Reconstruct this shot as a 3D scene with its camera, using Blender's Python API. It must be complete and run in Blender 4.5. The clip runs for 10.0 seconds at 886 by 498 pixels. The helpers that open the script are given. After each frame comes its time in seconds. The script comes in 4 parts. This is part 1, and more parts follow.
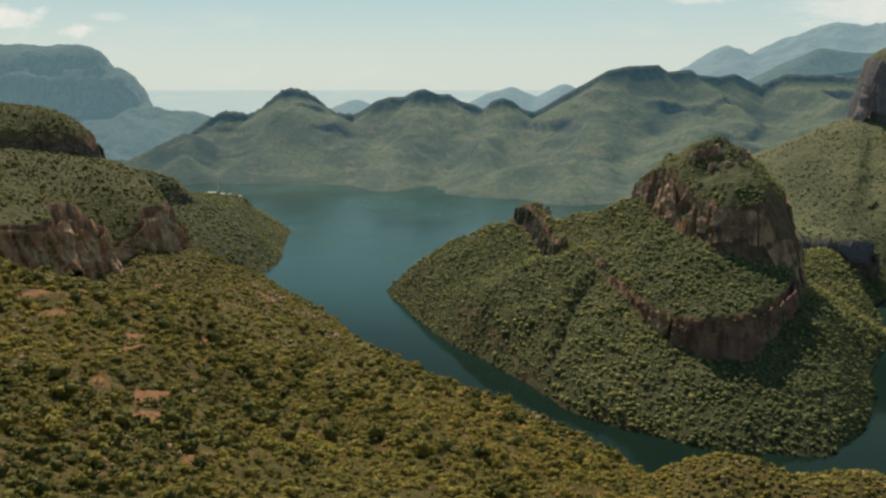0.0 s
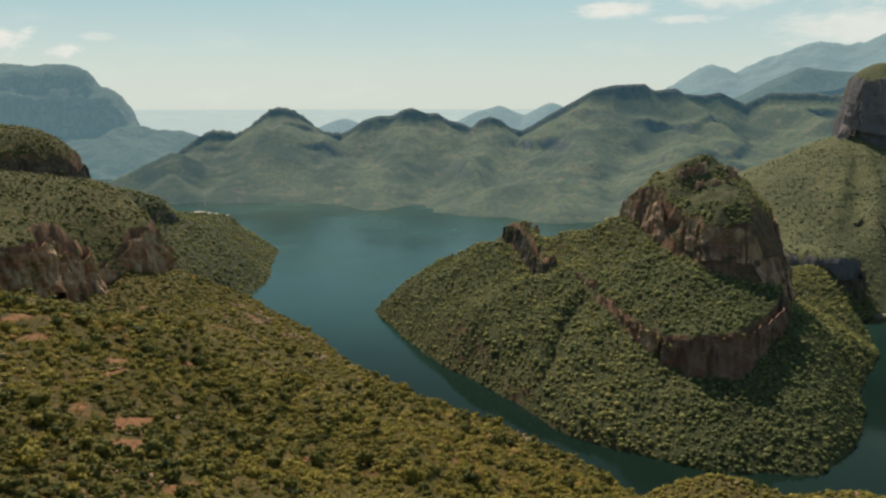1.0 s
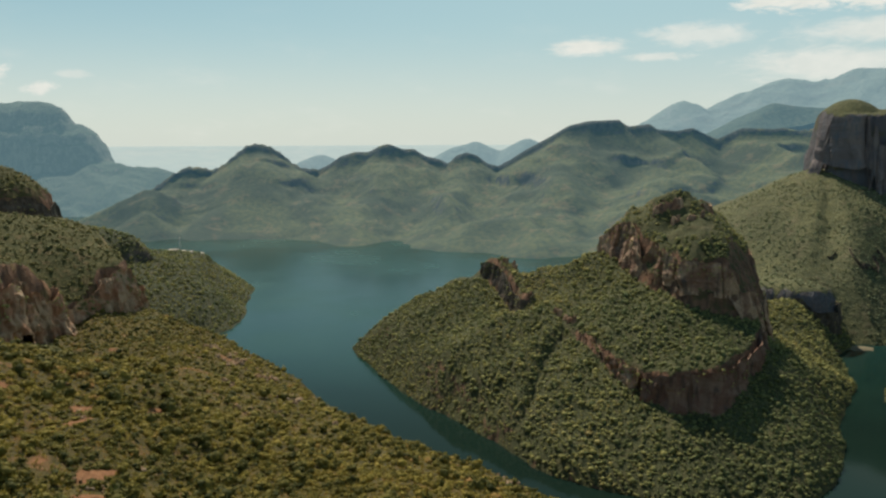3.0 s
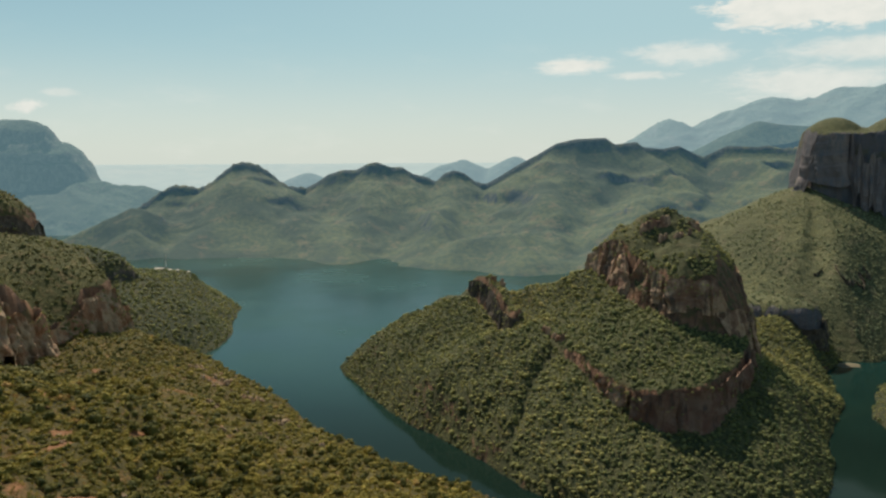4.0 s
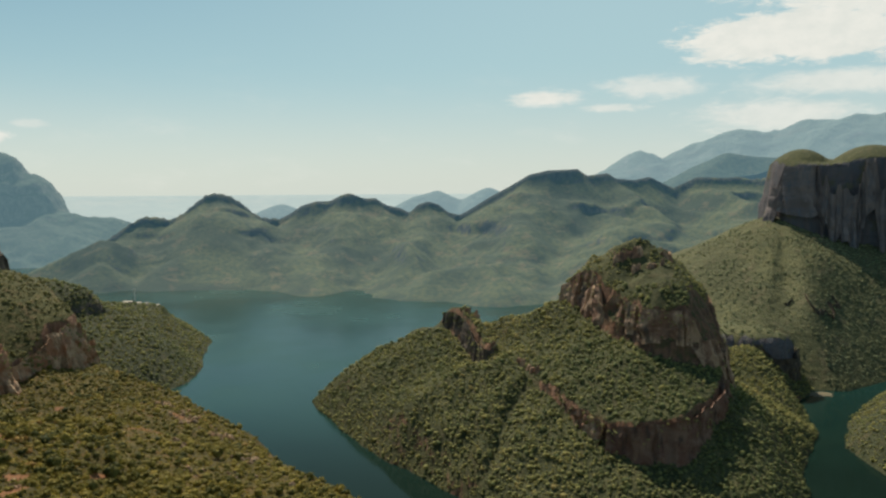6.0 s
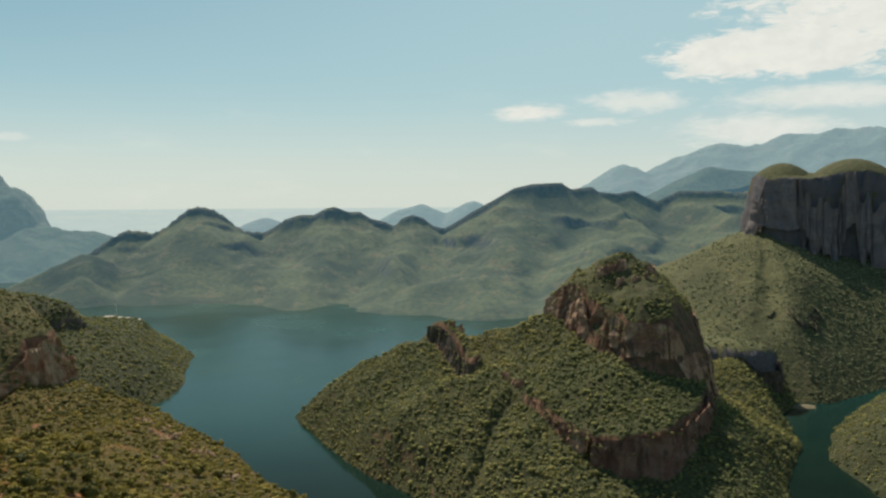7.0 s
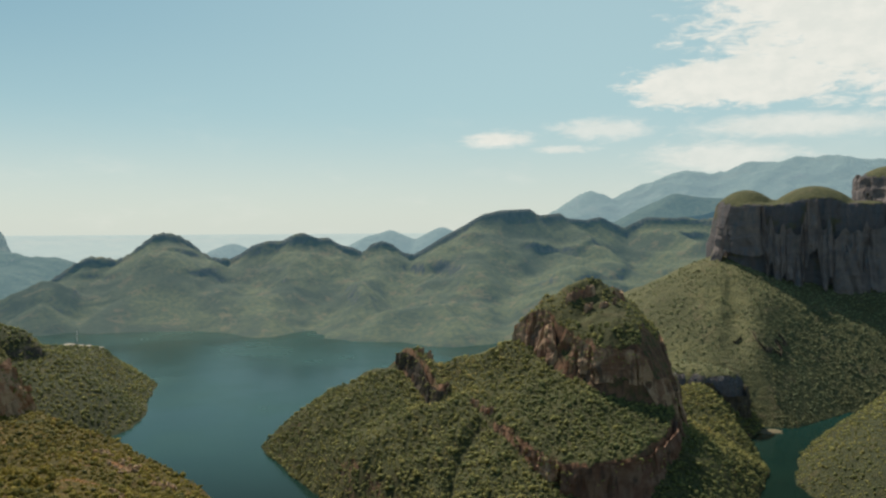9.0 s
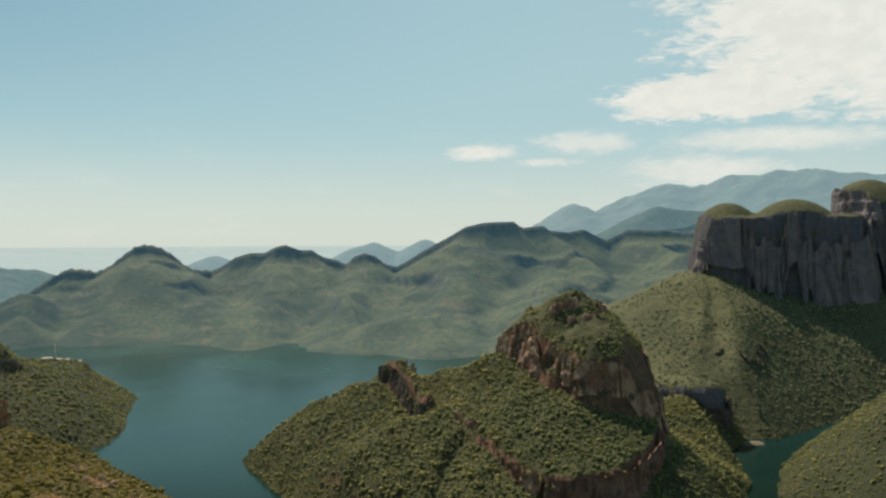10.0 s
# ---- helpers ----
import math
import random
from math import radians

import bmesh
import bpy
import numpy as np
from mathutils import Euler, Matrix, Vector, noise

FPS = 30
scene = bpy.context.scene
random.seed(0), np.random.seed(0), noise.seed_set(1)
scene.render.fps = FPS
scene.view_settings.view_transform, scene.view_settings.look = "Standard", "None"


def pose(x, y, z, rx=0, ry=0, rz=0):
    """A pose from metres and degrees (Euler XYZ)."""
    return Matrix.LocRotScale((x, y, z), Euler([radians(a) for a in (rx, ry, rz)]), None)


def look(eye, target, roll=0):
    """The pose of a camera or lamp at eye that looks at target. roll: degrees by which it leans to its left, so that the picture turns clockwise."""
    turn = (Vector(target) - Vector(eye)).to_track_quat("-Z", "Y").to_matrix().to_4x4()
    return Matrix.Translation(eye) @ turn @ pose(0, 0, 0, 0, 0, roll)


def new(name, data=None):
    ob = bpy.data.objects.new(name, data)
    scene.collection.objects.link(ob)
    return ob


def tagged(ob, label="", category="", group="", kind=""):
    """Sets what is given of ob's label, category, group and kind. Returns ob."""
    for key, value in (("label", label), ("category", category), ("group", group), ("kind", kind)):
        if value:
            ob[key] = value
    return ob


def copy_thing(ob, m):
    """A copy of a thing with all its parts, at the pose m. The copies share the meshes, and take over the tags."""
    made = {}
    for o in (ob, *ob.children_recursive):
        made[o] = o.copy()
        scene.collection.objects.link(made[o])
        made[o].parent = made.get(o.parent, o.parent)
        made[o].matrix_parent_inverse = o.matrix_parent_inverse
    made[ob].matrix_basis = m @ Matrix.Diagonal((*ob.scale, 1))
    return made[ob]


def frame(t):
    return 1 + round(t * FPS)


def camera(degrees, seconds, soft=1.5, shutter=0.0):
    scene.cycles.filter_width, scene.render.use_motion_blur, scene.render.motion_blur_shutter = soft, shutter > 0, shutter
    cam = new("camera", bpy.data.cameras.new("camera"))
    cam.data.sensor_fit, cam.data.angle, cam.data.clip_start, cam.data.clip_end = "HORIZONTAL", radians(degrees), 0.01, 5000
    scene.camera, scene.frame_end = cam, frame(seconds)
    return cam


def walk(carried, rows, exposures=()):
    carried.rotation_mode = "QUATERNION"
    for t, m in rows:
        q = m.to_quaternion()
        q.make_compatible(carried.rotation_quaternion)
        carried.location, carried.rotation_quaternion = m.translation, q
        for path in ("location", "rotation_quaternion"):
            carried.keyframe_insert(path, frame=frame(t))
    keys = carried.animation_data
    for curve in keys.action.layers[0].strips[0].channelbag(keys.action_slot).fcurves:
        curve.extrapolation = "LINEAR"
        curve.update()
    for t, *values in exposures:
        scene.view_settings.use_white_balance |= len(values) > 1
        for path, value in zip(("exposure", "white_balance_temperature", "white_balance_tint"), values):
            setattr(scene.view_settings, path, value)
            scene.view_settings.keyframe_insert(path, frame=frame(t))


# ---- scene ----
cam = camera(59.02, 10.0, soft=2.4)
PATH = [
    (0.0, pose(0.00, 0.00, 260.00, 78.000, 0.000, 0.000)),
    (0.5, pose(0.04, 1.61, 260.26, 78.641, 0.071, -0.430)),
    (1.0, pose(0.10, 3.18, 260.51, 79.326, 0.101, -0.873)),
    (1.5, pose(0.17, 4.69, 260.73, 79.956, 0.158, -1.279)),
    (2.0, pose(0.26, 6.16, 260.93, 80.639, 0.217, -1.741)),
    (2.5, pose(0.37, 7.57, 261.11, 81.254, 0.245, -2.136)),
    (4.0, pose(0.78, 11.51, 261.53, 83.167, 0.298, -3.444)),
    (4.5, pose(0.95, 12.72, 261.63, 83.790, 0.330, -3.875)),
    (5.0, pose(1.14, 13.89, 261.72, 84.422, 0.323, -4.350)),
    (5.5, pose(1.34, 15.00, 261.78, 84.919, 0.340, -4.828)),
    (7.0, pose(2.03, 18.04, 261.83, 86.389, 0.358, -6.484)),
    (7.5, pose(2.29, 18.95, 261.81, 86.836, 0.366, -7.026)),
    (8.0, pose(2.57, 19.81, 261.77, 87.335, 0.346, -7.594)),
    (8.5, pose(2.87, 20.62, 261.71, 87.783, 0.309, -8.141)),
    (9.0, pose(3.18, 21.38, 261.63, 88.281, 0.280, -8.725)),
    (9.5, pose(3.51, 22.09, 261.53, 88.738, 0.252, -9.296)),
    (10.0, pose(3.85, 22.76, 261.40, 89.185, 0.220, -9.929)),
]
walk(cam, PATH, exposures=[(0.0, 0.0), (10.0, 0.0)])

# ---- sun and sky ----
SUN_AZIMUTH, SUN_HEIGHT = -17.0, 51.0      # degrees from +y towards +x; above the horizon


def toward(azimuth, height):
    a, h = radians(azimuth), radians(height)
    return Vector((math.sin(a) * math.cos(h), math.cos(a) * math.cos(h), math.sin(h)))


sun = new("sun", bpy.data.lights.new("sun", "SUN"))
sun.data.energy, sun.data.angle, sun.data.color = 5.7, radians(0.6), (1.0, 0.90, 0.72)
sun.matrix_world = look(toward(SUN_AZIMUTH, SUN_HEIGHT) * 100, (0, 0, 0))


class Nodes:
    """Short hand for building a node tree."""

    def __init__(self, tree):
        self.tree = tree
        tree.nodes.clear()

    def add(self, kind, inputs=None, **settings):
        node = self.tree.nodes.new(kind)
        for key, value in settings.items():
            setattr(node, key, value)
        for key, value in (inputs or {}).items():
            self.feed(node.inputs[key], value)
        return node

    def feed(self, socket, value):
        if isinstance(value, bpy.types.NodeSocket):
            self.tree.links.new(value, socket)
        else:
            socket.default_value = value

    def math(self, operation, a, b=0.0, clamp=False):
        node = self.add("ShaderNodeMath", {0: a, 1: b}, operation=operation)
        node.use_clamp = clamp
        return node.outputs[0]

    def noise(self, vector, scale, detail=4.0, rough=0.55, distort=0.0):
        return self.add("ShaderNodeTexNoise", {"Vector": vector, "Scale": scale, "Detail": detail, "Roughness": rough, "Distortion": distort}).outputs["Fac"]

    def ramp(self, value, low, high, to_low=0.0, to_high=1.0):
        node = self.add("ShaderNodeMapRange", {"Value": value, "From Min": low, "From Max": high, "To Min": to_low, "To Max": to_high})
        node.interpolation_type = "SMOOTHSTEP"
        return node.outputs["Result"]

    def mix(self, factor, a, b, blend="MIX"):
        node = self.add("ShaderNodeMix", data_type="RGBA", blend_type=blend)
        self.feed(node.inputs[0], factor)
        for socket, value in ((node.inputs[6], a), (node.inputs[7], b)):
            self.feed(socket, value if isinstance(value, bpy.types.NodeSocket) else (*value, 1.0))
        return node.outputs[2]


world = bpy.data.worlds.new("sky")
world.use_nodes = True
scene.world = world
n = Nodes(world.node_tree)
sky = n.add("ShaderNodeTexSky", sky_type="NISHITA", sun_disc=False, sun_elevation=radians(SUN_HEIGHT), sun_rotation=radians(SUN_AZIMUTH),
            altitude=900.0, air_density=1.0, dust_density=1.0, ozone_density=1.4)
direction = n.add("ShaderNodeTexCoord").outputs["Generated"]
split = n.add("ShaderNodeSeparateXYZ", {0: direction}).outputs
azimuth = n.math("MULTIPLY", n.math("ARCTAN2", split[0], split[1]), 180 / math.pi)
height = n.math("MULTIPLY", n.math("ARCSINE", split[2]), 180 / math.pi)
plane = n.add("ShaderNodeCombineXYZ", {0: azimuth, 1: n.math("MULTIPLY", height, 2.6), 2: 0.0}).outputs[0]
puff = n.add("ShaderNodeCombineXYZ", {0: azimuth, 1: n.math("MULTIPLY", height, 1.5), 2: 3.0}).outputs[0]
wisps = n.noise(plane, 0.30, 9.0, 0.62, 0.4)
billows = n.noise(puff, 0.75, 7.0, 0.55)
fibres = n.math("ADD", n.math("MULTIPLY", wisps, 0.45), n.math("MULTIPLY", n.noise(n.add("ShaderNodeCombineXYZ", {0: azimuth, 1: n.math("MULTIPLY", height, 3.4), 2: 9.0}).outputs[0], 0.62, 9.0, 0.66, 0.6), 0.55))
# Cloud banks: azimuth, height, half width, half height, edge, how ragged, how dense.
BANKS = [(43.5, 15.0, 18.5, 8.4, fibres, 1.5, 1.0), (29.5, 9.6, 8.2, 1.9, fibres, 1.9, 1.0), (28.2, 4.6, 7.0, 1.5, fibres, 2.2, 0.78), (33.0, 6.6, 9.0, 1.1, fibres, 2.0, 0.8), (13.0, 6.2, 3.2, 0.75, fibres, 2.2, 1.0),
         (20.6, 6.8, 4.6, 1.0, fibres, 2.4, 0.72), (17.5, 5.4, 2.8, 0.4, fibres, 2.4, 0.75), (-28.2, 3.9, 2.6, 1.0, billows, 2.6, 1.0), (-24.3, 3.2, 1.1, 0.6, billows, 2.6, 0.9), (-22.3, 4.2, 1.4, 0.35, wisps, 2.6, 0.5)]
cover = 0.0
for bank_azimuth, bank_height, half_width, half_height, ragged, frayed, dense in BANKS:
    crisp = 0.72 if half_height > 1.8 else 0.25
    u = n.math("DIVIDE", n.math("SUBTRACT", azimuth, bank_azimuth), half_width)
    v = n.math("DIVIDE", n.math("SUBTRACT", height, bank_height), half_height)
    away = n.math("SQRT", n.math("ADD", n.math("MULTIPLY", u, u), n.math("MULTIPLY", v, v)))
    edge = n.math("ADD", away, n.math("MULTIPLY", n.math("SUBTRACT", ragged, 0.5), -frayed))
    cover = n.math("MAXIMUM", cover, n.math("MULTIPLY", n.ramp(edge, 1.04, crisp), dense))
veil = n.math("MULTIPLY", n.ramp(n.noise(plane, 0.16, 5.0, 0.6), 0.5, 0.85), n.math("MULTIPLY", n.ramp(height, 11.0, 1.0), 0.35))
cover = n.math("MAXIMUM", cover, veil)
tinted = n.mix(n.ramp(height, 75.0, -5.0, 0.0, 0.93), n.mix(1.0, sky.outputs[0], (0.72, 0.99, 0.90), "MULTIPLY"),
               n.mix(n.ramp(height, 0.0, 9.0), (6.5, 6.9, 6.3), (4.4, 6.1, 6.3)))
deeper = n.math("MULTIPLY", n.ramp(azimuth, 25.0, -45.0), n.ramp(height, 2.0, 17.0))
tinted = n.mix(deeper, tinted, n.mix(1.0, tinted, (0.50, 0.66, 0.78), "MULTIPLY"))
white = n.mix(n.ramp(billows, 0.3, 0.7), (7.5, 7.7, 7.1), (8.3, 8.3, 7.6))
SKY_STRENGTH = 0.10
shade = n.add("ShaderNodeBackground", {"Color": n.mix(cover, tinted, white), "Strength": SKY_STRENGTH})
n.add("ShaderNodeOutputWorld", {"Surface": shade.outputs[0]})


# ---- materials ----
def material(name):
    m = bpy.data.materials.new(name)
    m.use_nodes = True
    return m, Nodes(m.node_tree)


def finish(n, colour, rough, normal=None, haze_glow=None, specular=0.25, tint=None):
    b = n.add("ShaderNodeBsdfPrincipled", {"Base Color": colour, "Roughness": rough, "Specular IOR Level": specular})
    if tint:
        b.inputs["Specular Tint"].default_value = (*tint, 1.0)
    if normal is not None:
        n.feed(b.inputs["Normal"], normal)
    # Emission imitates distance haze here; no surface using it is a lamp.
    if haze_glow:
        n.feed(b.inputs["Emission Color"], (*haze_glow[0], 1.0))
        b.inputs["Emission Strength"].default_value = haze_glow[1]
    n.add("ShaderNodeOutputMaterial", {"Surface": b.outputs[0]})


def hill_material(name, grass, bush, soil, rock_light, rock_dark, bush_size=6.0, rock_from=0.62, haze_glow=None, relief=1.0, soil_amount=0.5, bare_map=False, patchy=0.55):
    """Ground of a bushy hill: grass, scrub and bare soil on the slopes, banded and streaked rock where it is steep."""
    m, n = material(name)
    place = n.add("ShaderNodeNewGeometry").outputs
    where = place["Position"]
    up = n.add("ShaderNodeSeparateXYZ", {0: place["True Normal"]}).outputs[2]
    fine = n.noise(where, 1.0 / bush_size, 6.0, 0.65)
    broad = n.noise(where, 1.0 / (bush_size * 14), 5.0, 0.6)
    middle = n.noise(where, 1.0 / (bush_size * 4), 4.0, 0.6)
    green = n.mix(n.ramp(fine, 0.36, 0.62), bush, grass)
    green = n.mix(n.ramp(broad, 0.40, 0.62, 0.0, patchy), green, tuple(0.7 * c for c in bush))
    bare = n.math("MULTIPLY", n.ramp(n.math("ADD", middle, n.math("MULTIPLY", n.math("SUBTRACT", fine, 0.5), 0.5)), 0.56, 0.7), soil_amount)
    if bare_map:
        bare = n.math("MAXIMUM", n.math("MULTIPLY", bare, 0.5), n.ramp(n.math("ADD", n.add("ShaderNodeAttribute", attribute_name="bare").outputs["Fac"], n.math("SUBTRACT", fine, 0.5)), 0.2, 0.6))
    green = n.mix(bare, green, n.mix(n.ramp(fine, 0.45, 0.7), soil, tuple(0.6 * c for c in soil)))
    stretch = n.add("ShaderNodeMapping", {"Vector": where, "Scale": (1.0, 1.0, 0.16)}).outputs[0]
    beds = n.add("ShaderNodeMapping", {"Vector": where, "Scale": (0.12, 0.12, 1.0)}).outputs[0]
    streak = n.noise(stretch, 0.9 / bush_size, 6.0, 0.65)
    bands = n.noise(beds, 1.5 / bush_size, 5.0, 0.6)
    stone = n.mix(n.ramp(streak, 0.32, 0.66), rock_dark, rock_light)
    stone = n.mix(n.ramp(bands, 0.5, 0.75, 0.0, 0.5), stone, tuple(0.55 * c for c in rock_dark))
    stone = n.mix(n.ramp(middle, 0.54, 0.66, 0.0, 0.85), stone, green)
    steep = n.ramp(n.math("ADD", up, n.math("MULTIPLY", n.math("SUBTRACT", fine, 0.5), 0.35)), rock_from, rock_from - 0.14)
    colour = n.mix(steep, green, stone)
    bump = n.add("ShaderNodeBump", {"Height": n.math("ADD", fine, n.math("MULTIPLY", streak, steep)), "Strength": 0.9 * relief, "Distance": bush_size * 0.45})
    finish(n, colour, 0.9, bump.outputs[0], haze_glow, 0.12)
    return m


OLIVE, SCRUB, SOIL = (0.108, 0.082, 0.025), (0.058, 0.050, 0.018), (0.21, 0.100, 0.048)
ROCK, ROCK_DARK = (0.20, 0.11, 0.068), (0.085, 0.055, 0.042)
near_ground = hill_material("near_hillside", OLIVE, SCRUB, SOIL, (0.36, 0.22, 0.13), ROCK_DARK, 3.0, 0.60, soil_amount=0.85, bare_map=True)
koppie_ground = hill_material("koppie_hillside", (0.088, 0.086, 0.038), (0.050, 0.056, 0.027), (0.11, 0.08, 0.045), ROCK, ROCK_DARK, 5.0, 0.60, soil_amount=0.3)
left_ground = hill_material("left_hillside", (0.086, 0.078, 0.028), (0.054, 0.056, 0.022), (0.20, 0.13, 0.07), ROCK, ROCK_DARK, 5.0, 0.62)
# Its rock colours are blued for haze, as in far_rock.
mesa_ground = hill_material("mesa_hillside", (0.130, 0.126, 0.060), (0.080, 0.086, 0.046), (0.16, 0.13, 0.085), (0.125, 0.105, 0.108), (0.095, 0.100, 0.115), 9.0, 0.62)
headland_ground = hill_material("headland_hillside", (0.058, 0.062, 0.031), (0.038, 0.044, 0.024), (0.15, 0.11, 0.06), (0.085, 0.072, 0.060), (0.048, 0.044, 0.042), 6.0, 0.60, soil_amount=0.3)
# Blue air haze over these far ranges is added as emission.
ridge_ground = hill_material("ridge_hillside", (0.094, 0.098, 0.040), (0.046, 0.060, 0.033), (0.17, 0.125, 0.07), (0.070, 0.070, 0.062), (0.022, 0.030, 0.031), 13.0, 0.72, haze_glow=((0.19, 0.42, 0.56), 0.115), soil_amount=0.5, relief=0.6, patchy=0.9)
massif_ground = hill_material("massif_hillside", (0.04, 0.055, 0.034), (0.022, 0.034, 0.026), (0.07, 0.07, 0.045), (0.12, 0.11, 0.085), (0.03, 0.035, 0.035), 16.0, 0.74, haze_glow=((0.24, 0.42, 0.48), 0.36), relief=1.4)
shoulder_ground = hill_material("shoulder_hillside", (0.060, 0.080, 0.056), (0.034, 0.050, 0.042), (0.10, 0.10, 0.07), (0.08, 0.08, 0.075), (0.03, 0.04, 0.042), 14.0, 0.74, haze_glow=((0.22, 0.45, 0.58), 0.24))
far_ground = hill_material("far_mountain", (0.08, 0.10, 0.085), (0.06, 0.08, 0.075), (0.10, 0.10, 0.09), (0.12, 0.12, 0.115), (0.05, 0.06, 0.062), 40.0, 0.80, haze_glow=((0.36, 0.55, 0.62), 0.42), relief=1.0)
# The plain's pale horizon haze is emission as well.
plain_ground = hill_material("far_plain", (0.10, 0.11, 0.085), (0.07, 0.085, 0.07), (0.14, 0.13, 0.10), (0.1, 0.1, 0.1), (0.1, 0.1, 0.1), 90.0, 0.2, haze_glow=((0.50, 0.62, 0.635), 0.68), relief=0.2)

water_surface, n = material("lake_water")
where = n.add("ShaderNodeNewGeometry").outputs["Position"]
ripple = n.noise(where, 0.35, 5.0, 0.6)
calm = n.noise(where, 0.004, 4.0, 0.55)
# reach darkens the near arm's colour and lowers its specular to dim reflected sky.
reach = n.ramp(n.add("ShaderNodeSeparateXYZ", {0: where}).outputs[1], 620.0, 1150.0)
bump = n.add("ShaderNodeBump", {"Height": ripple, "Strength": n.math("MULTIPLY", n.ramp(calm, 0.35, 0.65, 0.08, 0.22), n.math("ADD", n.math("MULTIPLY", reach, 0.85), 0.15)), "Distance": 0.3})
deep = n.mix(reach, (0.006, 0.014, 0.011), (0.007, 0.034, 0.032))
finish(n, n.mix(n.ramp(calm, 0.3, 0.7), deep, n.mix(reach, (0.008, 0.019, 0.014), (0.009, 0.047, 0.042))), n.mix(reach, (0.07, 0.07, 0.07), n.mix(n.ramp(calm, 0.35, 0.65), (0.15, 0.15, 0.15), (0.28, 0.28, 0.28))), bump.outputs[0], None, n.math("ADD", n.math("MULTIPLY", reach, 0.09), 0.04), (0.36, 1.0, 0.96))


def rock_material(name, light, red, dark, grain):
    """Weathered quartzite: stained down its face, bedded across, with lichen and dark cracks."""
    m, n = material(name)
    where = n.add("ShaderNodeNewGeometry").outputs["Position"]
    down = n.add("ShaderNodeMapping", {"Vector": where, "Scale": (1.0, 1.0, 0.22)}).outputs[0]
    across = n.add("ShaderNodeMapping", {"Vector": where, "Scale": (0.15, 0.15, 1.0)}).outputs[0]
    stain, bed, fine = n.noise(down, 1.2 / grain, 6.0, 0.65, 0.4), n.noise(across, 1.6 / grain, 5.0, 0.6), n.noise(where, 5.0 / grain, 5.0, 0.65)
    blotch = n.noise(where, 0.45 / grain, 5.0, 0.62, 0.5)
    colour = n.mix(n.ramp(blotch, 0.40, 0.60), red, light)
    colour = n.mix(n.ramp(stain, 0.50, 0.66, 0.0, 0.75), colour, dark)
    colour = n.mix(n.ramp(bed, 0.56, 0.74, 0.0, 0.3), colour, tuple(0.6 * c for c in dark))
    colour = n.mix(n.ramp(fine, 0.55, 0.75, 0.0, 0.4), colour, (0.10, 0.105, 0.05))
    bump = n.add("ShaderNodeBump", {"Height": n.math("ADD", n.math("ADD", stain, bed), fine), "Strength": 1.0, "Distance": grain * 0.12})
    finish(n, colour, 0.88, bump.outputs[0], None, 0.15)
    return m


red_rock = rock_material("red_quartzite", (0.40, 0.265, 0.175), (0.20, 0.110, 0.075), (0.056, 0.046, 0.042), 7.0)
# Air haze on the towers is mixed into these greyer, bluer colours.
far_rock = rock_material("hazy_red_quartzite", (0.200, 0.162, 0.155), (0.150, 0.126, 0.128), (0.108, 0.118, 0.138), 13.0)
# red_rock darkened to carry the shade on the koppie's lower cliff.
shaded_red_rock = rock_material("shaded_red_quartzite", (0.21, 0.130, 0.095), (0.15, 0.078, 0.057), (0.062, 0.046, 0.040), 7.0)
# Dark rock; on the koppie's rib it paints in that wall's shade.
grey_rock = rock_material("grey_brown_quartzite", (0.115, 0.090, 0.070), (0.070, 0.054, 0.044), (0.036, 0.033, 0.031), 5.0)
# Lighter reds put grazing sun into the left cliffs' colour.
warm_rock = rock_material("warm_red_quartzite", (0.37, 0.255, 0.165), (0.29, 0.145, 0.085), (0.115, 0.082, 0.058), 6.0)
pale_rock = rock_material("pale_boulder_rock", (0.31, 0.22, 0.14), (0.28, 0.165, 0.09), (0.12, 0.09, 0.065), 2.0)


# ---- height fields ----
def lattice(ix, iy, seed):
    k = (ix * 374761393 + iy * 668265263 + seed * 974634777) & 0xFFFFFFFF
    k = ((k ^ (k >> 13)) * 1274126177) & 0xFFFFFFFF
    return ((k ^ (k >> 16)) & 0xFFFF) / 65535.0


def value_noise(x, y, seed):
    fx, fy = np.floor(x), np.floor(y)
    ix, iy, u, v = fx.astype(np.int64), fy.astype(np.int64), x - fx, y - fy
    u, v = u * u * u * (u * (6 * u - 15) + 10), v * v * v * (v * (6 * v - 15) + 10)
    a = lattice(ix, iy, seed) * (1 - u) + lattice(ix + 1, iy, seed) * u
    b = lattice(ix, iy + 1, seed) * (1 - u) + lattice(ix + 1, iy + 1, seed) * u
    return 2 * (a * (1 - v) + b * v) - 1


def rough_noise(x, y, size, seed, octaves=4, ridged=False):
    """Fractal noise, about -1 to 1, whose largest swells are `size` metres across."""
    total, weight = 0.0, 0.0
    for k in range(octaves):
        c, s = math.cos(0.7 * k + seed), math.sin(0.7 * k + seed)
        f = 2.0 ** k / size
        w = value_noise((c * x - s * y) * f, (s * x + c * y) * f, seed + 17 * k)
        total = total + (1 - 2 * abs(w) if ridged else w) * 0.5 ** k
        weight += 0.5 ** k
    return total / weight


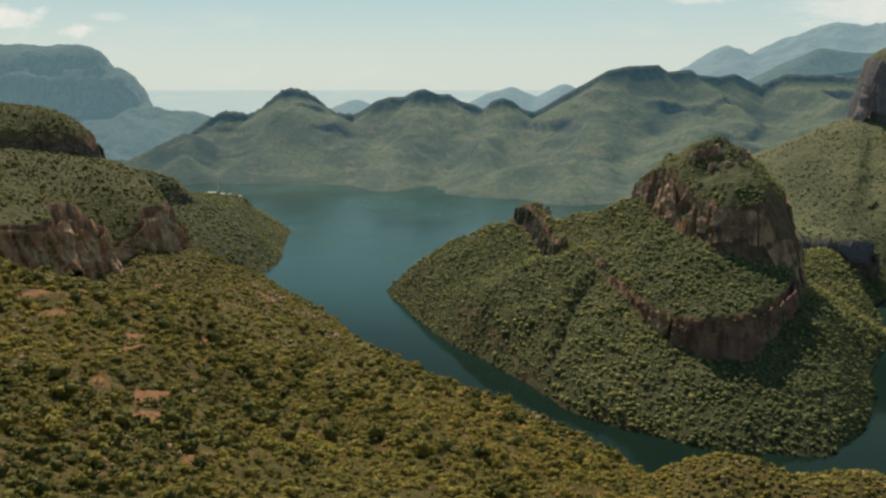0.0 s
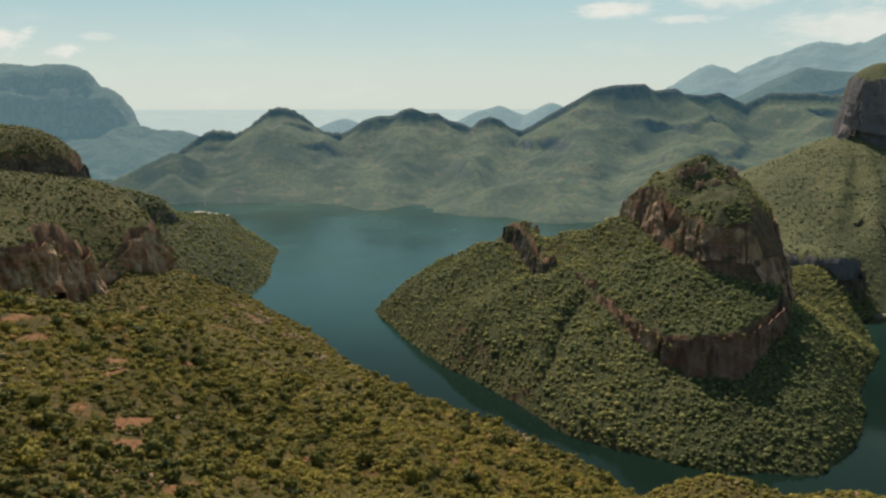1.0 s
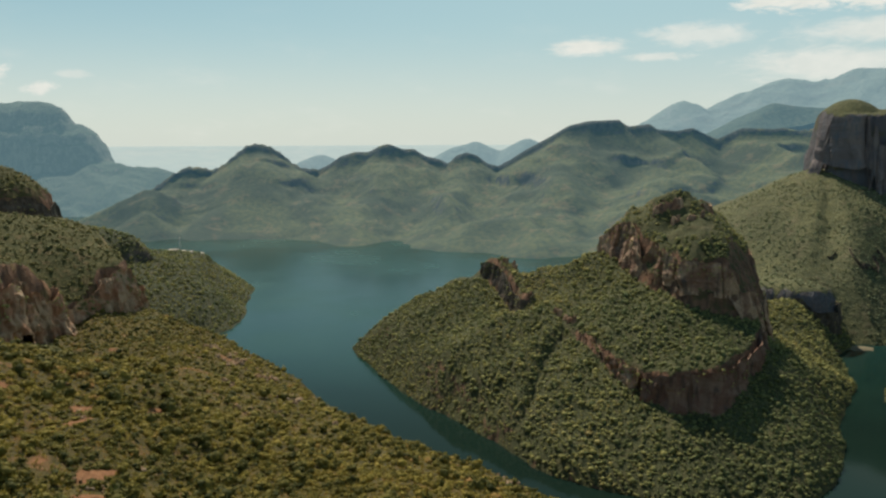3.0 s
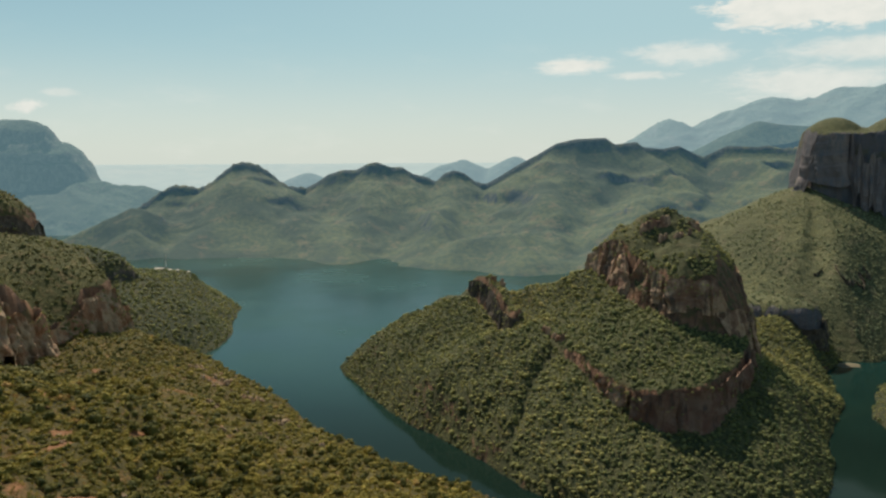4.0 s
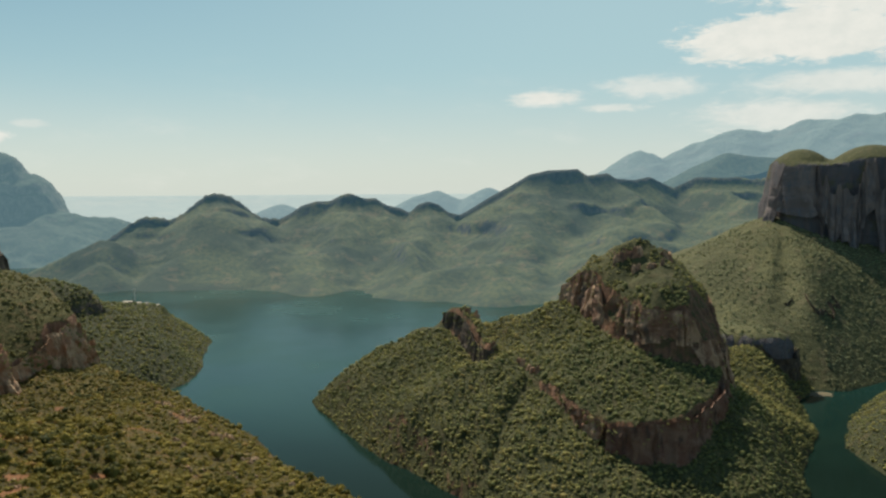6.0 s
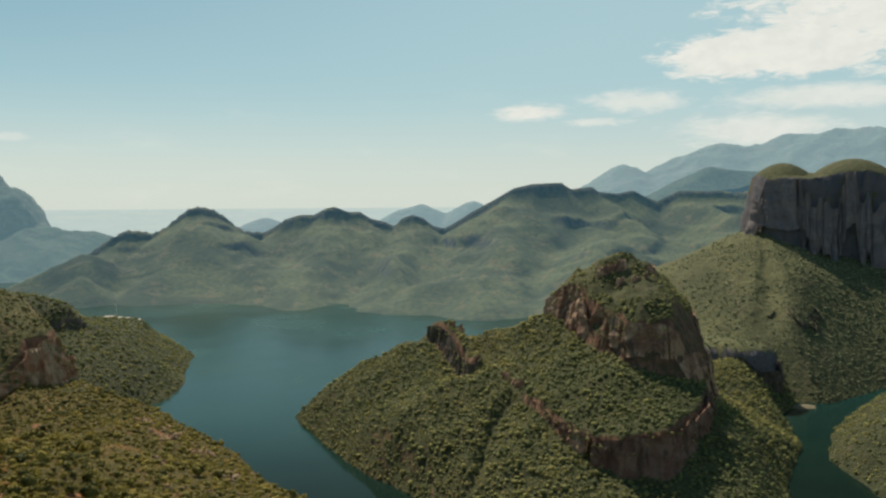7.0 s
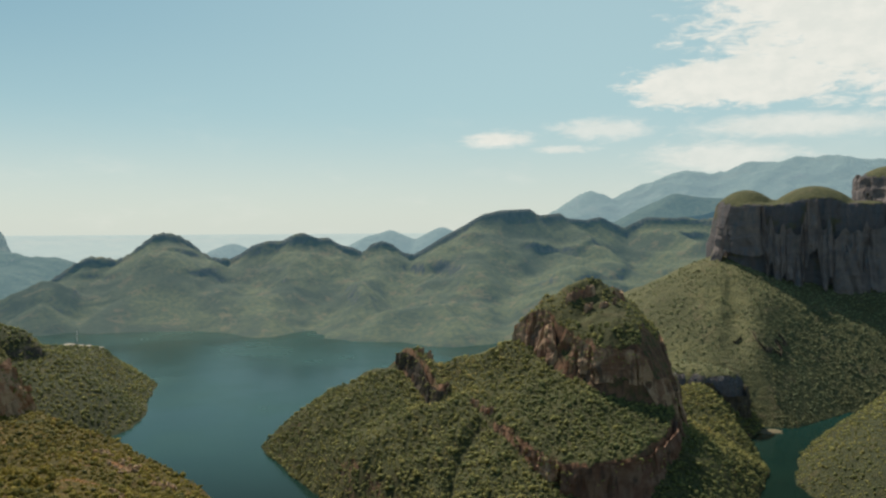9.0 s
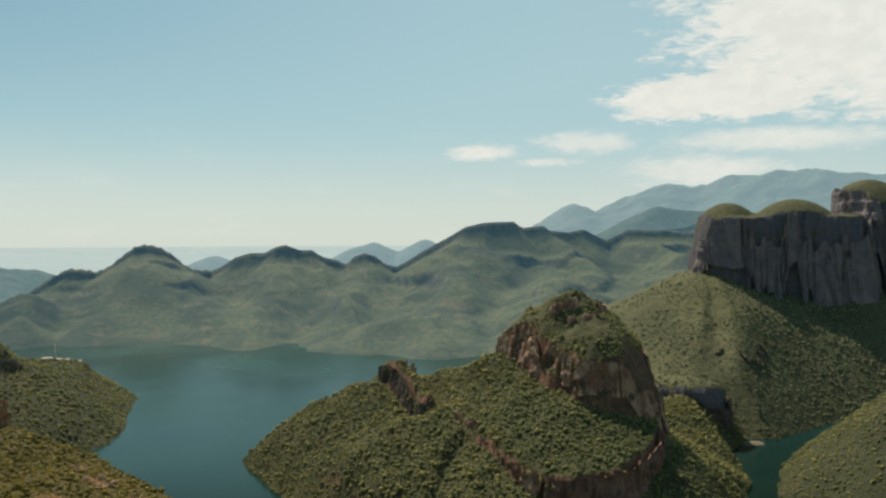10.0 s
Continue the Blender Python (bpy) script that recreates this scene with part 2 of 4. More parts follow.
def inside(x, y, outline):
    """Distance to a closed outline, positive inside."""
    best, sign = np.full(np.shape(x), 1e12), np.full(np.shape(x), -1.0)
    for (ax, ay), (bx, by) in zip(outline, outline[1:] + outline[:1]):
        dx, dy = bx - ax, by - ay
        t = np.clip(((x - ax) * dx + (y - ay) * dy) / (dx * dx + dy * dy), 0, 1)
        best = np.minimum(best, (x - ax - t * dx) ** 2 + (y - ay - t * dy) ** 2)
        if dy:
            cross = ((ay > y) != (by > y)) & (x < dx * (y - ay) / dy + ax)
            sign = np.where(cross, -sign, sign)
    return np.sqrt(best) * sign


def crest(x, y, line, slope, rounding=6.0, sharp=0.0):
    """Height under a tent whose crest follows a line of (x, y, z), falling by `slope`."""
    best = np.full(np.shape(x), -1e9)
    for (ax, ay, az), (bx, by, bz) in zip(line, line[1:]):
        dx, dy = bx - ax, by - ay
        t = np.clip(((x - ax) * dx + (y - ay) * dy) / (dx * dx + dy * dy), 0, 1)
        d = np.hypot(x - ax - t * dx, y - ay - t * dy)
        best = np.maximum(best, az + t * (bz - az) - slope * (np.sqrt(d * d + rounding * rounding) - rounding) - sharp * (1 - np.exp(-d / 25)))
    return best


def soft_max(a, b, k):
    h = np.clip(0.5 + 0.5 * (a - b) / k, 0, 1)
    return b + (a - b) * h + k * h * (1 - h)


def soft_min(a, b, k):
    return -soft_max(-a, -b, k)


def flutes(x, y, size, seed):
    """Buttresses and clefts of a cliff's edge."""
    return rough_noise(x, y, size, seed, 3, True) * 0.6 + rough_noise(x, y, size * 3, seed + 5, 2) * 0.8


def bluff(x, y, outline, edge, rise, cliff=4.0, ragged=3.0, size=14.0, seed=3, dome=60.0):
    """A block with a cliff all round: edge is the cliff top's height, from which the top rises and levels out within."""
    d = inside(x, y, outline) + ragged * flutes(x, y, size, seed)
    edge = edge + 1.1 * ragged * rough_noise(x, y, size * 2.4, seed + 9, 3)
    top = edge + rise * (1 - np.exp(-np.maximum(d, 0) / dome))
    ledge = ragged * 0.9 * (1 + rough_noise(x, y, size * 1.7, seed + 13, 2))
    wall = edge + cliff * np.where(d > -ledge, d, np.where(d > -2.0 * ledge, -ledge + 0.25 * (d + ledge), d + 0.75 * ledge))
    return np.where(d > 0, top, wall)


def hillside(name, box, step, height, surface, label, category="hill", floor=-4.0, kind="structure", bare=None):
    """One sheet of ground over box = (x0, x1, y0, y1); what lies deep under water is left out."""
    xs, ys = np.arange(box[0], box[1] + step, step), np.arange(box[2], box[3] + step, step)
    gx, gy = np.meshgrid(xs, ys)
    gz = height(gx, gy)
    rise_y, rise_x = np.gradient(gz, step)
    steep = np.clip((np.hypot(rise_x, rise_y) - 0.9) / 1.2, 0, 1)
    px = gx + steep * step * 0.9 * rough_noise(gx + gz * 0.9, gy - gz * 0.7, step * 3, 41, 2)
    py = gy + steep * step * 0.9 * rough_noise(gx - gz * 0.8, gy + gz * 0.6, step * 3, 43, 2)
    rows, cols = gz.shape
    index = np.arange(rows * cols).reshape(rows, cols)
    quads = np.stack([index[:-1, :-1], index[:-1, 1:], index[1:, 1:], index[1:, :-1]], -1).reshape(-1, 4)
    quads = quads[(gz.ravel()[quads] > floor).any(1)]
    used, quads = np.unique(quads, return_inverse=True)
    points = np.stack([px, py, gz], -1).reshape(-1, 3)[used]
    mesh = sheet(name, points, quads.reshape(-1, 4), surface)
    if bare:
        mesh.attributes.new("bare", "FLOAT", "POINT").data.foreach_set("value", bare(points[:, 0], points[:, 1]).astype(np.float32))
    return tagged(new(name, mesh), label, category, kind=kind)


def sheet(name, points, faces, surface, smooth=True):
    mesh = bpy.data.meshes.new(name)
    size = faces.shape[1]
    mesh.vertices.add(len(points))
    mesh.vertices.foreach_set("co", points.astype(np.float32).ravel())
    mesh.loops.add(faces.size)
    mesh.loops.foreach_set("vertex_index", faces.astype(np.int32).ravel())
    mesh.polygons.add(len(faces))
    mesh.polygons.foreach_set("loop_start", np.arange(0, faces.size, size, dtype=np.int32))
    mesh.polygons.foreach_set("loop_total", np.full(len(faces), size, dtype=np.int32))
    mesh.polygons.foreach_set("use_smooth", np.full(len(faces), smooth))
    mesh.materials.append(surface)
    mesh.update(calc_edges=True)
    return mesh


# ---- the lake, its bed and the plain that reaches the horizon ----
def bed_height(x, y):
    d = np.hypot(x, y)
    return -12 + np.clip((d - 2900) / 2000, 0, 1) ** 1.5 * 225


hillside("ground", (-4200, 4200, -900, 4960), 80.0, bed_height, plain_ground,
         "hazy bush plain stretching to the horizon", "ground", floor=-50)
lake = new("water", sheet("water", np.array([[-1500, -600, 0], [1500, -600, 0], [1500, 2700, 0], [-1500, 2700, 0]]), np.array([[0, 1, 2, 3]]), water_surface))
tagged(lake, "calm teal reservoir water winding between the hills", "lake", kind="structure")


# ---- the koppie in the bend of the river ----
KOPPIE_SHORE = [(-73, 968), (-28, 844), (9, 753), (58, 681), (99, 596), (138, 561), (173, 533), (208, 515), (238, 508), (273, 512), (314, 549), (345, 584),
                (379, 650), (436, 741), (464, 775), (512, 895), (540, 925), (620, 1010), (560, 1180), (330, 1250), (120, 1120), (-10, 1030)]
KOPPIE_RIDGE = [(-71, 966, -2), (-32, 974, 27), (32, 949, 73), (96, 935, 107), (140, 889, 110), (176, 872, 119), (208, 857, 133), (230, 834, 136), (244, 804, 131), (250, 768, 121), (262, 730, 113)]
KOPPIE_SADDLE = [(250, 900, 90), (320, 890, 64), (400, 912, 62), (465, 938, 60)]
LOWER_BLOCK = [(136, 800), (150, 762), (162, 716), (180, 668), (196, 632), (213, 612), (250, 608), (282, 634), (320, 688), (337, 740), (330, 800), (285, 840), (215, 850), (160, 840)]
UPPER_BLOCK = [(212, 856), (222, 838), (238, 814), (243, 784), (248, 748), (264, 718), (300, 714), (324, 736), (342, 768), (351, 806), (347, 852), (290, 884), (236, 866)]
RIB = [(90, 944), (98, 915), (106, 885), (111, 855), (115, 828), (121, 808), (130, 822), (127, 858), (121, 890), (113, 920), (105, 946)]
SUMMIT_BLOCK = [(262, 838), (276, 816), (298, 806), (318, 822), (318, 848), (292, 860)]


def RIB_LINE(y):
    return np.interp(y, [800, 828, 885, 944], [124, 121, 113, 97])


def koppie_gully(x, y):
    """Distance from the straight gully that runs down to the water."""
    return np.abs((x - 111) * 0.874 - (y - 678) * 0.486 + 4 * rough_noise(x, y, 40, 9, 2))


def koppie_height(x, y):
    shore = inside(x, y, KOPPIE_SHORE) + 5 * rough_noise(x, y, 40, 8, 3)
    body = soft_max(crest(x, y, KOPPIE_RIDGE, 0.62, 14), crest(x, y, KOPPIE_SADDLE, 0.5, 20), 10)
    body = soft_max(body, crest(x, y, [(140, 800, 98), (150, 760, 84), (168, 705, 68), (192, 655, 58), (215, 628, 51), (254, 622, 50), (296, 650, 48), (325, 700, 44), (345, 770, 44)], 0.50, 10), 12)
    body = body - 5 * np.exp(-(koppie_gully(x, y) / 6) ** 2) * np.clip((765 - y) / 40, 0, 1)
    lower = bluff(x, y, LOWER_BLOCK, 74 + 0.10 * (x - 215) + 0.12 * np.maximum(y - 640, 0), 44, 8.0, 5.0, 26, 3, 105)
    upper = bluff(x, y, UPPER_BLOCK, np.minimum(147 + 0.23 * (y - 722) - 0.6 * np.maximum(x - 312, 0), 142 + 1.1 * (x - 214)) + 7 * rough_noise(x, y, 32, 10, 3), 24, 4.5, 6.0, 30, 7, 34)
    cone = crest(x, y, [(262, 842, 188), (278, 832, 202), (292, 834, 203), (304, 838, 197), (316, 838, 182)], 1.0, 14) + 4 * rough_noise(x, y, 24, 14, 3, True)
    upper = np.where(inside(x, y, UPPER_BLOCK) > -2, np.maximum(upper, np.minimum(cone, upper + 60)), upper)
    summit = bluff(x, y, SUMMIT_BLOCK, 184 + 0.25 * (x - 290), 8, 4.0, 3.0, 18, 11, 12)
    h = soft_max(body, lower, 4)
    h = np.maximum(np.maximum(h, upper), summit)
    rib = inside(x, y, RIB) + 2.0 * flutes(x, y, 14, 12)
    west = np.clip((RIB_LINE(y) - x) / 6, 0, 1) * np.clip((950 - y) / 20, 0, 1) * np.clip((y - 790) / 25, 0, 1)
    h = h - 17 * west * np.exp(-np.maximum(-rib, 0) / 24) - 7 * (1 - west) * np.exp(-((rib + 14) / 9) ** 2)
    h = h + np.where(rib > -2.2, 9 * np.clip((rib + 2.2) / 2.2, 0, 1), 0)
    h = h + 5 * rough_noise(x, y, 75, 5, 4, True) + 1.2 * rough_noise(x, y, 12, 6, 3) - 1.5
    return soft_min(h, 1.25 * shore + 0.0055 * np.maximum(shore - 40, 0) ** 2, 8)


koppie = hillside("koppie", (-90, 640, 495, 1260), 2.5, koppie_height, koppie_ground, "steep bush-covered koppie with red rock cliffs rising from the river bend")


# ---- the hillside under the camera ----
NEAR_BROW = [(-600, -300), (140, -300), (95, 200), (82, 262), (82, 292), (69, 325), (48, 359), (18, 383), (-14, 402), (-50, 440), (-74, 515), (-103, 553),
             (-138, 586), (-190, 640), (-260, 720), (-600, 760)]


def near_height(x, y):
    ground = 190.3 - 0.285 * x - 0.213 * y + 7 * np.exp(-((x + 160) ** 2 + (y - 300) ** 2) / 70 ** 2) - 34 * np.exp(-((x + 250) ** 2 + (y - 470) ** 2) / 75 ** 2) - 32 * np.exp(-((x + 245) ** 2 + (y - 560) ** 2) / 62 ** 2)
    ground = soft_max(ground, 112 - 0.02 * (x + 150) - 0.25 * np.maximum(x + 136, 0) + 0.02 * (y - 600), 20)
    d = inside(x, y, NEAR_BROW) + 3 * rough_noise(x, y, 30, 23, 3)
    folds = 9 * rough_noise(x + 0.5 * y, y * 0.6 - 0.3 * x, 85, 24, 3, True) * np.clip((d - 12) / 55, 0, 1) * np.clip((y - 150) / 120, 0.25, 1)
    ground = ground + folds + 3.0 * rough_noise(x, y, 70, 21, 4) + 1.0 * rough_noise(x, y, 14, 22, 3)
    ground = ground + 0.5 * np.exp(-np.maximum(d, 0) / 35) * np.clip((520 - y) / 80, 0, 1)
    return ground + np.where(d < 0, 1.1 * d, 0)


# Worn patches of soil: x, y, half width, half length.
SOIL_SPOTS = [(-109, 265, 2.2, 7), (-104, 250, 1.8, 6), (-85, 213, 3.2, 8), (-80, 196, 3, 6), (-136, 262, 1.6, 9), (-147, 272, 1.6, 9), (-40, 238, 1.6, 6), (-20, 210, 1.2, 5), (-97, 300, 1.6, 6), (-128, 300, 1.6, 8), (8, 262, 1.3, 6), (-60, 178, 1.6, 5)]


def soil_spots(x, y):
    total = 0.0
    for cx, cy, wide, long in SOIL_SPOTS:
        u, v = (0.97 * (x - cx) - 0.25 * (y - cy)) / wide, (0.25 * (x - cx) + 0.97 * (y - cy)) / long
        total = np.maximum(total, np.clip(1.5 - u * u - v * v + 0.7 * rough_noise(x, y, 5, 106, 3), 0, 1))
    return total


def near_bare(x, y):
    """Where the red soil lies open between the shrubs."""
    return np.clip((-0.60 - np.where(y < 305, rough_noise(x, y, 18, 101, 3), rough_noise(x, y, 24, 102, 3))) / 0.22, 0, 1) + soil_spots(x, y)


hillside("near_slope", (-420, 240, -80, 800), 2.6, near_height, near_ground, "sunny olive hillside of dense dry shrubs, red soil and stones", bare=near_bare)


def knob_height(x, y):
    h = crest(x, y, [(70, 235, 90), (98, 276, 96), (124, 306, 103), (143, 288, 100), (172, 295, 101), (230, 260, 104)], 0.75, 12)
    return h + 2.5 * rough_noise(x, y, 30, 25, 4)


hillside("bank_knob", (40, 320, 120, 440), 3.0, knob_height, near_ground, "shrubby rise with bare orange rocks on its brow")

# ---- cliffed hills beyond the near slope ----
LEFT_BLUFF = [(-640, 400), (-350, 440), (-300, 474), (-284, 492), (-268, 500), (-262, 514), (-272, 534), (-268, 556), (-262, 584), (-276, 598), (-288, 608), (-276, 616), (-262, 612), (-254, 628),
              (-252, 650), (-240, 664), (-240, 686), (-256, 716), (-300, 750), (-640, 760)]
LEFT_CAP = [(-760, 760), (-480, 772), (-428, 790), (-398, 804), (-380, 828), (-380, 862), (-410, 900), (-760, 940)]
LEFT_SHORE = [(-900, 300), (-100, 300), (-95, 500), (-135, 600), (-190, 700), (-260, 800), (-330, 960), (-900, 960)]


def left_height(x, y):
    swell = rough_noise(x, y, 60, 31, 4)
    skirt = crest(x, y, [(-420, 440, 168), (-300, 470, 152), (-256, 503, 130), (-254, 572, 117), (-244, 640, 119), (-208, 640, 118), (-171, 603, 117), (-133, 567, 110)], 0.42, 14)
    skirt = soft_max(skirt, crest(x, y, [(-600, 800, 186), (-420, 820, 184), (-372, 815, 168), (-330, 760, 140)], 0.5, 20), 10)
    top = soft_max(crest(x, y, [(-600, 690, 210), (-392, 696, 200), (-327, 716, 191), (-287, 714, 177), (-258, 690, 154), (-244, 672, 138)], 0.42, 26),
                   crest(x, y, [(-600, 560, 212), (-400, 560, 196), (-320, 556, 186), (-278, 550, 179), (-270, 530, 174)], 0.40, 22), 10)
    top = soft_max(top, crest(x, y, [(-340, 500, 178), (-286, 497, 169), (-272, 506, 164)], 0.5, 8), 6)
    top = top - 27 * np.exp(-((x + 260) / 38) ** 2 - ((y - 606) / 30) ** 2)
    d = inside(x, y, LEFT_BLUFF) + 4.0 * flutes(x, y, 24, 13)
    ledge = 3.0 * (1 + rough_noise(x, y, 30, 26, 2))
    wall = top + 6.0 * np.where(d > -ledge, np.minimum(d, 0), np.where(d > -2.2 * ledge, -ledge + 0.2 * (d + ledge), d + 0.96 * ledge))
    cap = bluff(x, y, LEFT_CAP, 203, 36, 4.5, 5.0, 30, 15, 26)
    h = np.maximum(soft_max(skirt, wall + 2.5 * swell, 3), cap)
    h = h + 2.0 * swell + rough_noise(x, y, 12, 32, 3)
    return soft_min(h, 3.0 * inside(x, y, LEFT_SHORE), 10)


cliffed_hill = hillside("cliffed_hill", (-620, -60, 410, 940), 2.8, left_height, left_ground, "grassy hill with a band of red cliffs")

HEADLAND_SHORE = [(-700, 900), (-330, 940), (-262, 1040), (-246, 1090), (-240, 1150), (-258, 1250), (-270, 1368), (-300, 1440), (-345, 1530), (-420, 1680), (-470, 1990), (-900, 2000)]


def headland_height(x, y):
    shore = inside(x, y, HEADLAND_SHORE) + 6 * rough_noise(x, y, 45, 35, 3)
    h = crest(x, y, [(-620, 1150, 100), (-440, 1165, 92), (-400, 1200, 86), (-392, 1260, 78), (-390, 1345, 71), (-352, 1398, 54), (-300, 1385, 28)], 0.42, 22)
    h = np.maximum(h, bluff(x, y, [(-660, 1124), (-490, 1126), (-452, 1134), (-418, 1154), (-402, 1186), (-416, 1224), (-460, 1250), (-660, 1260)], 110, 21, 1.9, 4, 22, 37, 24))
    h = np.maximum(h, bluff(x, y, [(-330, 1350), (-312, 1334), (-298, 1336), (-292, 1356), (-300, 1390), (-330, 1390)], 33, 3, 3.0, 2.5, 14, 39, 20))
    h = np.maximum(h, bluff(x, y, [(-350, 1165), (-326, 1140), (-300, 1142), (-292, 1160), (-320, 1200), (-350, 1200)], 30, 6, 2.2, 3.0, 14, 40, 20))
    h = np.maximum(h, crest(x, y, [(-480, 1340, 72), (-390, 1345, 70), (-345, 1400, 54)], 0.30, 40))
    h = h + 3 * rough_noise(x, y, 60, 38, 4)
    return soft_min(h, 0.55 * shore + 0.0030 * np.maximum(shore, 0) ** 2, 6)


hillside("headland", (-800, -225, 890, 2000), 5.0, headland_height, headland_ground, "low wooded headland reaching into the lake")

# ---- the round rock towers, their slope, and the bank across the river ----
TOWERS_EDGE = [(702, 1336), (700, 1310), (708, 1284), (722, 1266), (752, 1252), (795, 1232), (850, 1204), (905, 1186), (930, 1200), (935, 1240), (910, 1290), (860, 1330), (770, 1370), (712, 1350)]


BENCH = [(432, 1010), (448, 972), (478, 948), (508, 938), (530, 956), (536, 1000), (500, 1040), (450, 1045)]


def tower_slope_height(x, y):
    shore = inside(x, y, [(440, 880), (520, 915), (548, 950), (600, 935), (720, 1000), (900, 960), (1500, 700), (2200, 900), (2200, 2000), (300, 2000), (240, 1500), (330, 1200), (400, 1050)])
    h = crest(x, y, [(470, 1400, 84), (555, 1330, 121), (630, 1316, 162), (678, 1310, 196), (702, 1302, 210), (722, 1290, 196)], 0.46, 14)
    h = soft_max(h, crest(x, y, [(722, 1284, 188), (770, 1250, 180), (850, 1210, 172), (925, 1182, 170), (1000, 1165, 176), (1100, 1150, 190), (1400, 1100, 250)], 0.72, 18), 8)
    h = soft_max(h, crest(x, y, [(702, 1296, 206), (690, 1240, 164), (668, 1160, 124), (650, 1070, 84)], 0.52, 26), 8)
    h = soft_max(h, crest(x, y, [(640, 1130, 112), (560, 1000, 60)], 0.40, 30), 15)
    h = soft_max(h, crest(x, y, [(1400, 1100, 250), (1050, 1010, 60), (800, 985, 30)], 0.35, 30), 15)
    bench = bluff(x, y, BENCH, 70, 12, 4.5, 3, 14, 51, 40)
    shelf = bluff(x, y, [(580, 1085), (620, 1060), (655, 1062), (670, 1090), (620, 1120), (580, 1110)], 92, 6, 2.4, 3, 14, 53, 20)
    h = np.maximum(h, shelf)
    h = h + 4 * rough_noise(x, y, 90, 55, 5) + 2 * rough_noise(x, y, 22, 56, 3, True)
    return np.maximum(soft_min(h, 0.95 * shore, 8), bench + 1.5 * rough_noise(x, y, 20, 57, 3))


def tower_height(outline, edge, rise, seed, dome):
    return lambda x, y: bluff(x, y, outline, edge, rise, 7.0, 5.0, 26, seed, dome) + 1.5 * rough_noise(x, y, 25, seed, 3)


def domed(base, domes):
    def height(x, y):
        h = base(x, y)
        for cx, cy, radius, top in domes:
            d2 = ((x - cx) ** 2 + (y - cy) ** 2) / radius ** 2
            h = np.where(h > 285, np.maximum(h, top - 26 * d2), h)
        return h
    return height


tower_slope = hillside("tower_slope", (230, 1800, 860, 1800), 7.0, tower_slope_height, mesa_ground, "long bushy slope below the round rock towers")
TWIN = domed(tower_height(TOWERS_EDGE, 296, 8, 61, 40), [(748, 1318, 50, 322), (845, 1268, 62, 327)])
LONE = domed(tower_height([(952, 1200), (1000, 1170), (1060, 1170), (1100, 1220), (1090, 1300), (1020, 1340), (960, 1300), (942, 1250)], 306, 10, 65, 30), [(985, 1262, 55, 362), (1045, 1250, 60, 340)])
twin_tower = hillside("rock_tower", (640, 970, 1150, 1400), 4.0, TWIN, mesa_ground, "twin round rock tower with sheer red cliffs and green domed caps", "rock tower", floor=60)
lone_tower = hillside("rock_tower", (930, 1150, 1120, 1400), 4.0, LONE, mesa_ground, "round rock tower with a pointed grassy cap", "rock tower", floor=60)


def bank_height(x, y):
    shore = inside(x, y, [(480, 500), (455, 640), (472, 735), (490, 768), (531, 821), (575, 871), (640, 900), (800, 900), (1300, 650), (1300, 100), (600, 100)]) + 4 * rough_noise(x, y, 30, 71, 3)
    # High right end of the crest is unseen, added to darken the river's reflection.
    h = crest(x, y, [(500, 735, 44), (519, 699, 78), (544, 679, 104), (620, 620, 150), (760, 560, 270), (1000, 500, 430)], 0.6, 20)
    h = h + 2.5 * rough_noise(x, y, 40, 72, 4)
    return soft_min(h, 0.9 * shore, 6)


hillside("river_bank", (440, 1100, 300, 920), 5.0, bank_height, headland_ground, "rounded bushy bank beside the narrow river arm")

# ---- the ridge across the lake, and the mountains beyond it ----
SKYLINE = [(-1067, 5), (-979, 44), (-844, 105), (-767, 154), (-719, 178), (-673, 176), (-636, 167), (-595, 185), (-560, 214), (-522, 241), (-489, 248), (-449, 239), (-409, 214),
           (-377, 185), (-346, 167), (-294, 163), (-257, 181), (-219, 207), (-173, 221), (-127, 221), (-90, 241), (-62, 247), (-17, 229), (20, 230), (57, 207), (103, 196), (133, 181),
           (162, 209), (195, 218), (229, 207), (261, 181), (298, 172), (334, 191), (398, 230), (470, 268), (532, 304), (596, 318), (696, 322), (728, 300), (801, 308), (826, 290)]
RIDGE = [(px * (1 - 0.00013 * max(-300 - px, 0)), 2600 - 0.34 * max(-300 - px, 0), pz) for px, pz in SKYLINE]
RIDGE = [(-2300, 2200, 60), (-1700, 2250, 45), (-1300, 2290, 20)] + RIDGE + [(891, 2600, 284), (945, 2600, 295), (992, 2600, 272), (1030, 2600, 257), (1110, 2600, 293), (1219, 2600, 290), (1315, 2590, 284), (1500, 2500, 300)]
FAR_SHORE = [(-2600, 500), (-900, 900), (-600, 1700), (-560, 1950), (-520, 2052), (-400, 2050), (-279, 2005), (-190, 1925), (-101, 1862), (21, 1835), (75, 1790), (178, 1770), (250, 1660), (200, 1300),
             (500, 1200), (2500, 1200), (2500, 3300), (-2600, 3300)]


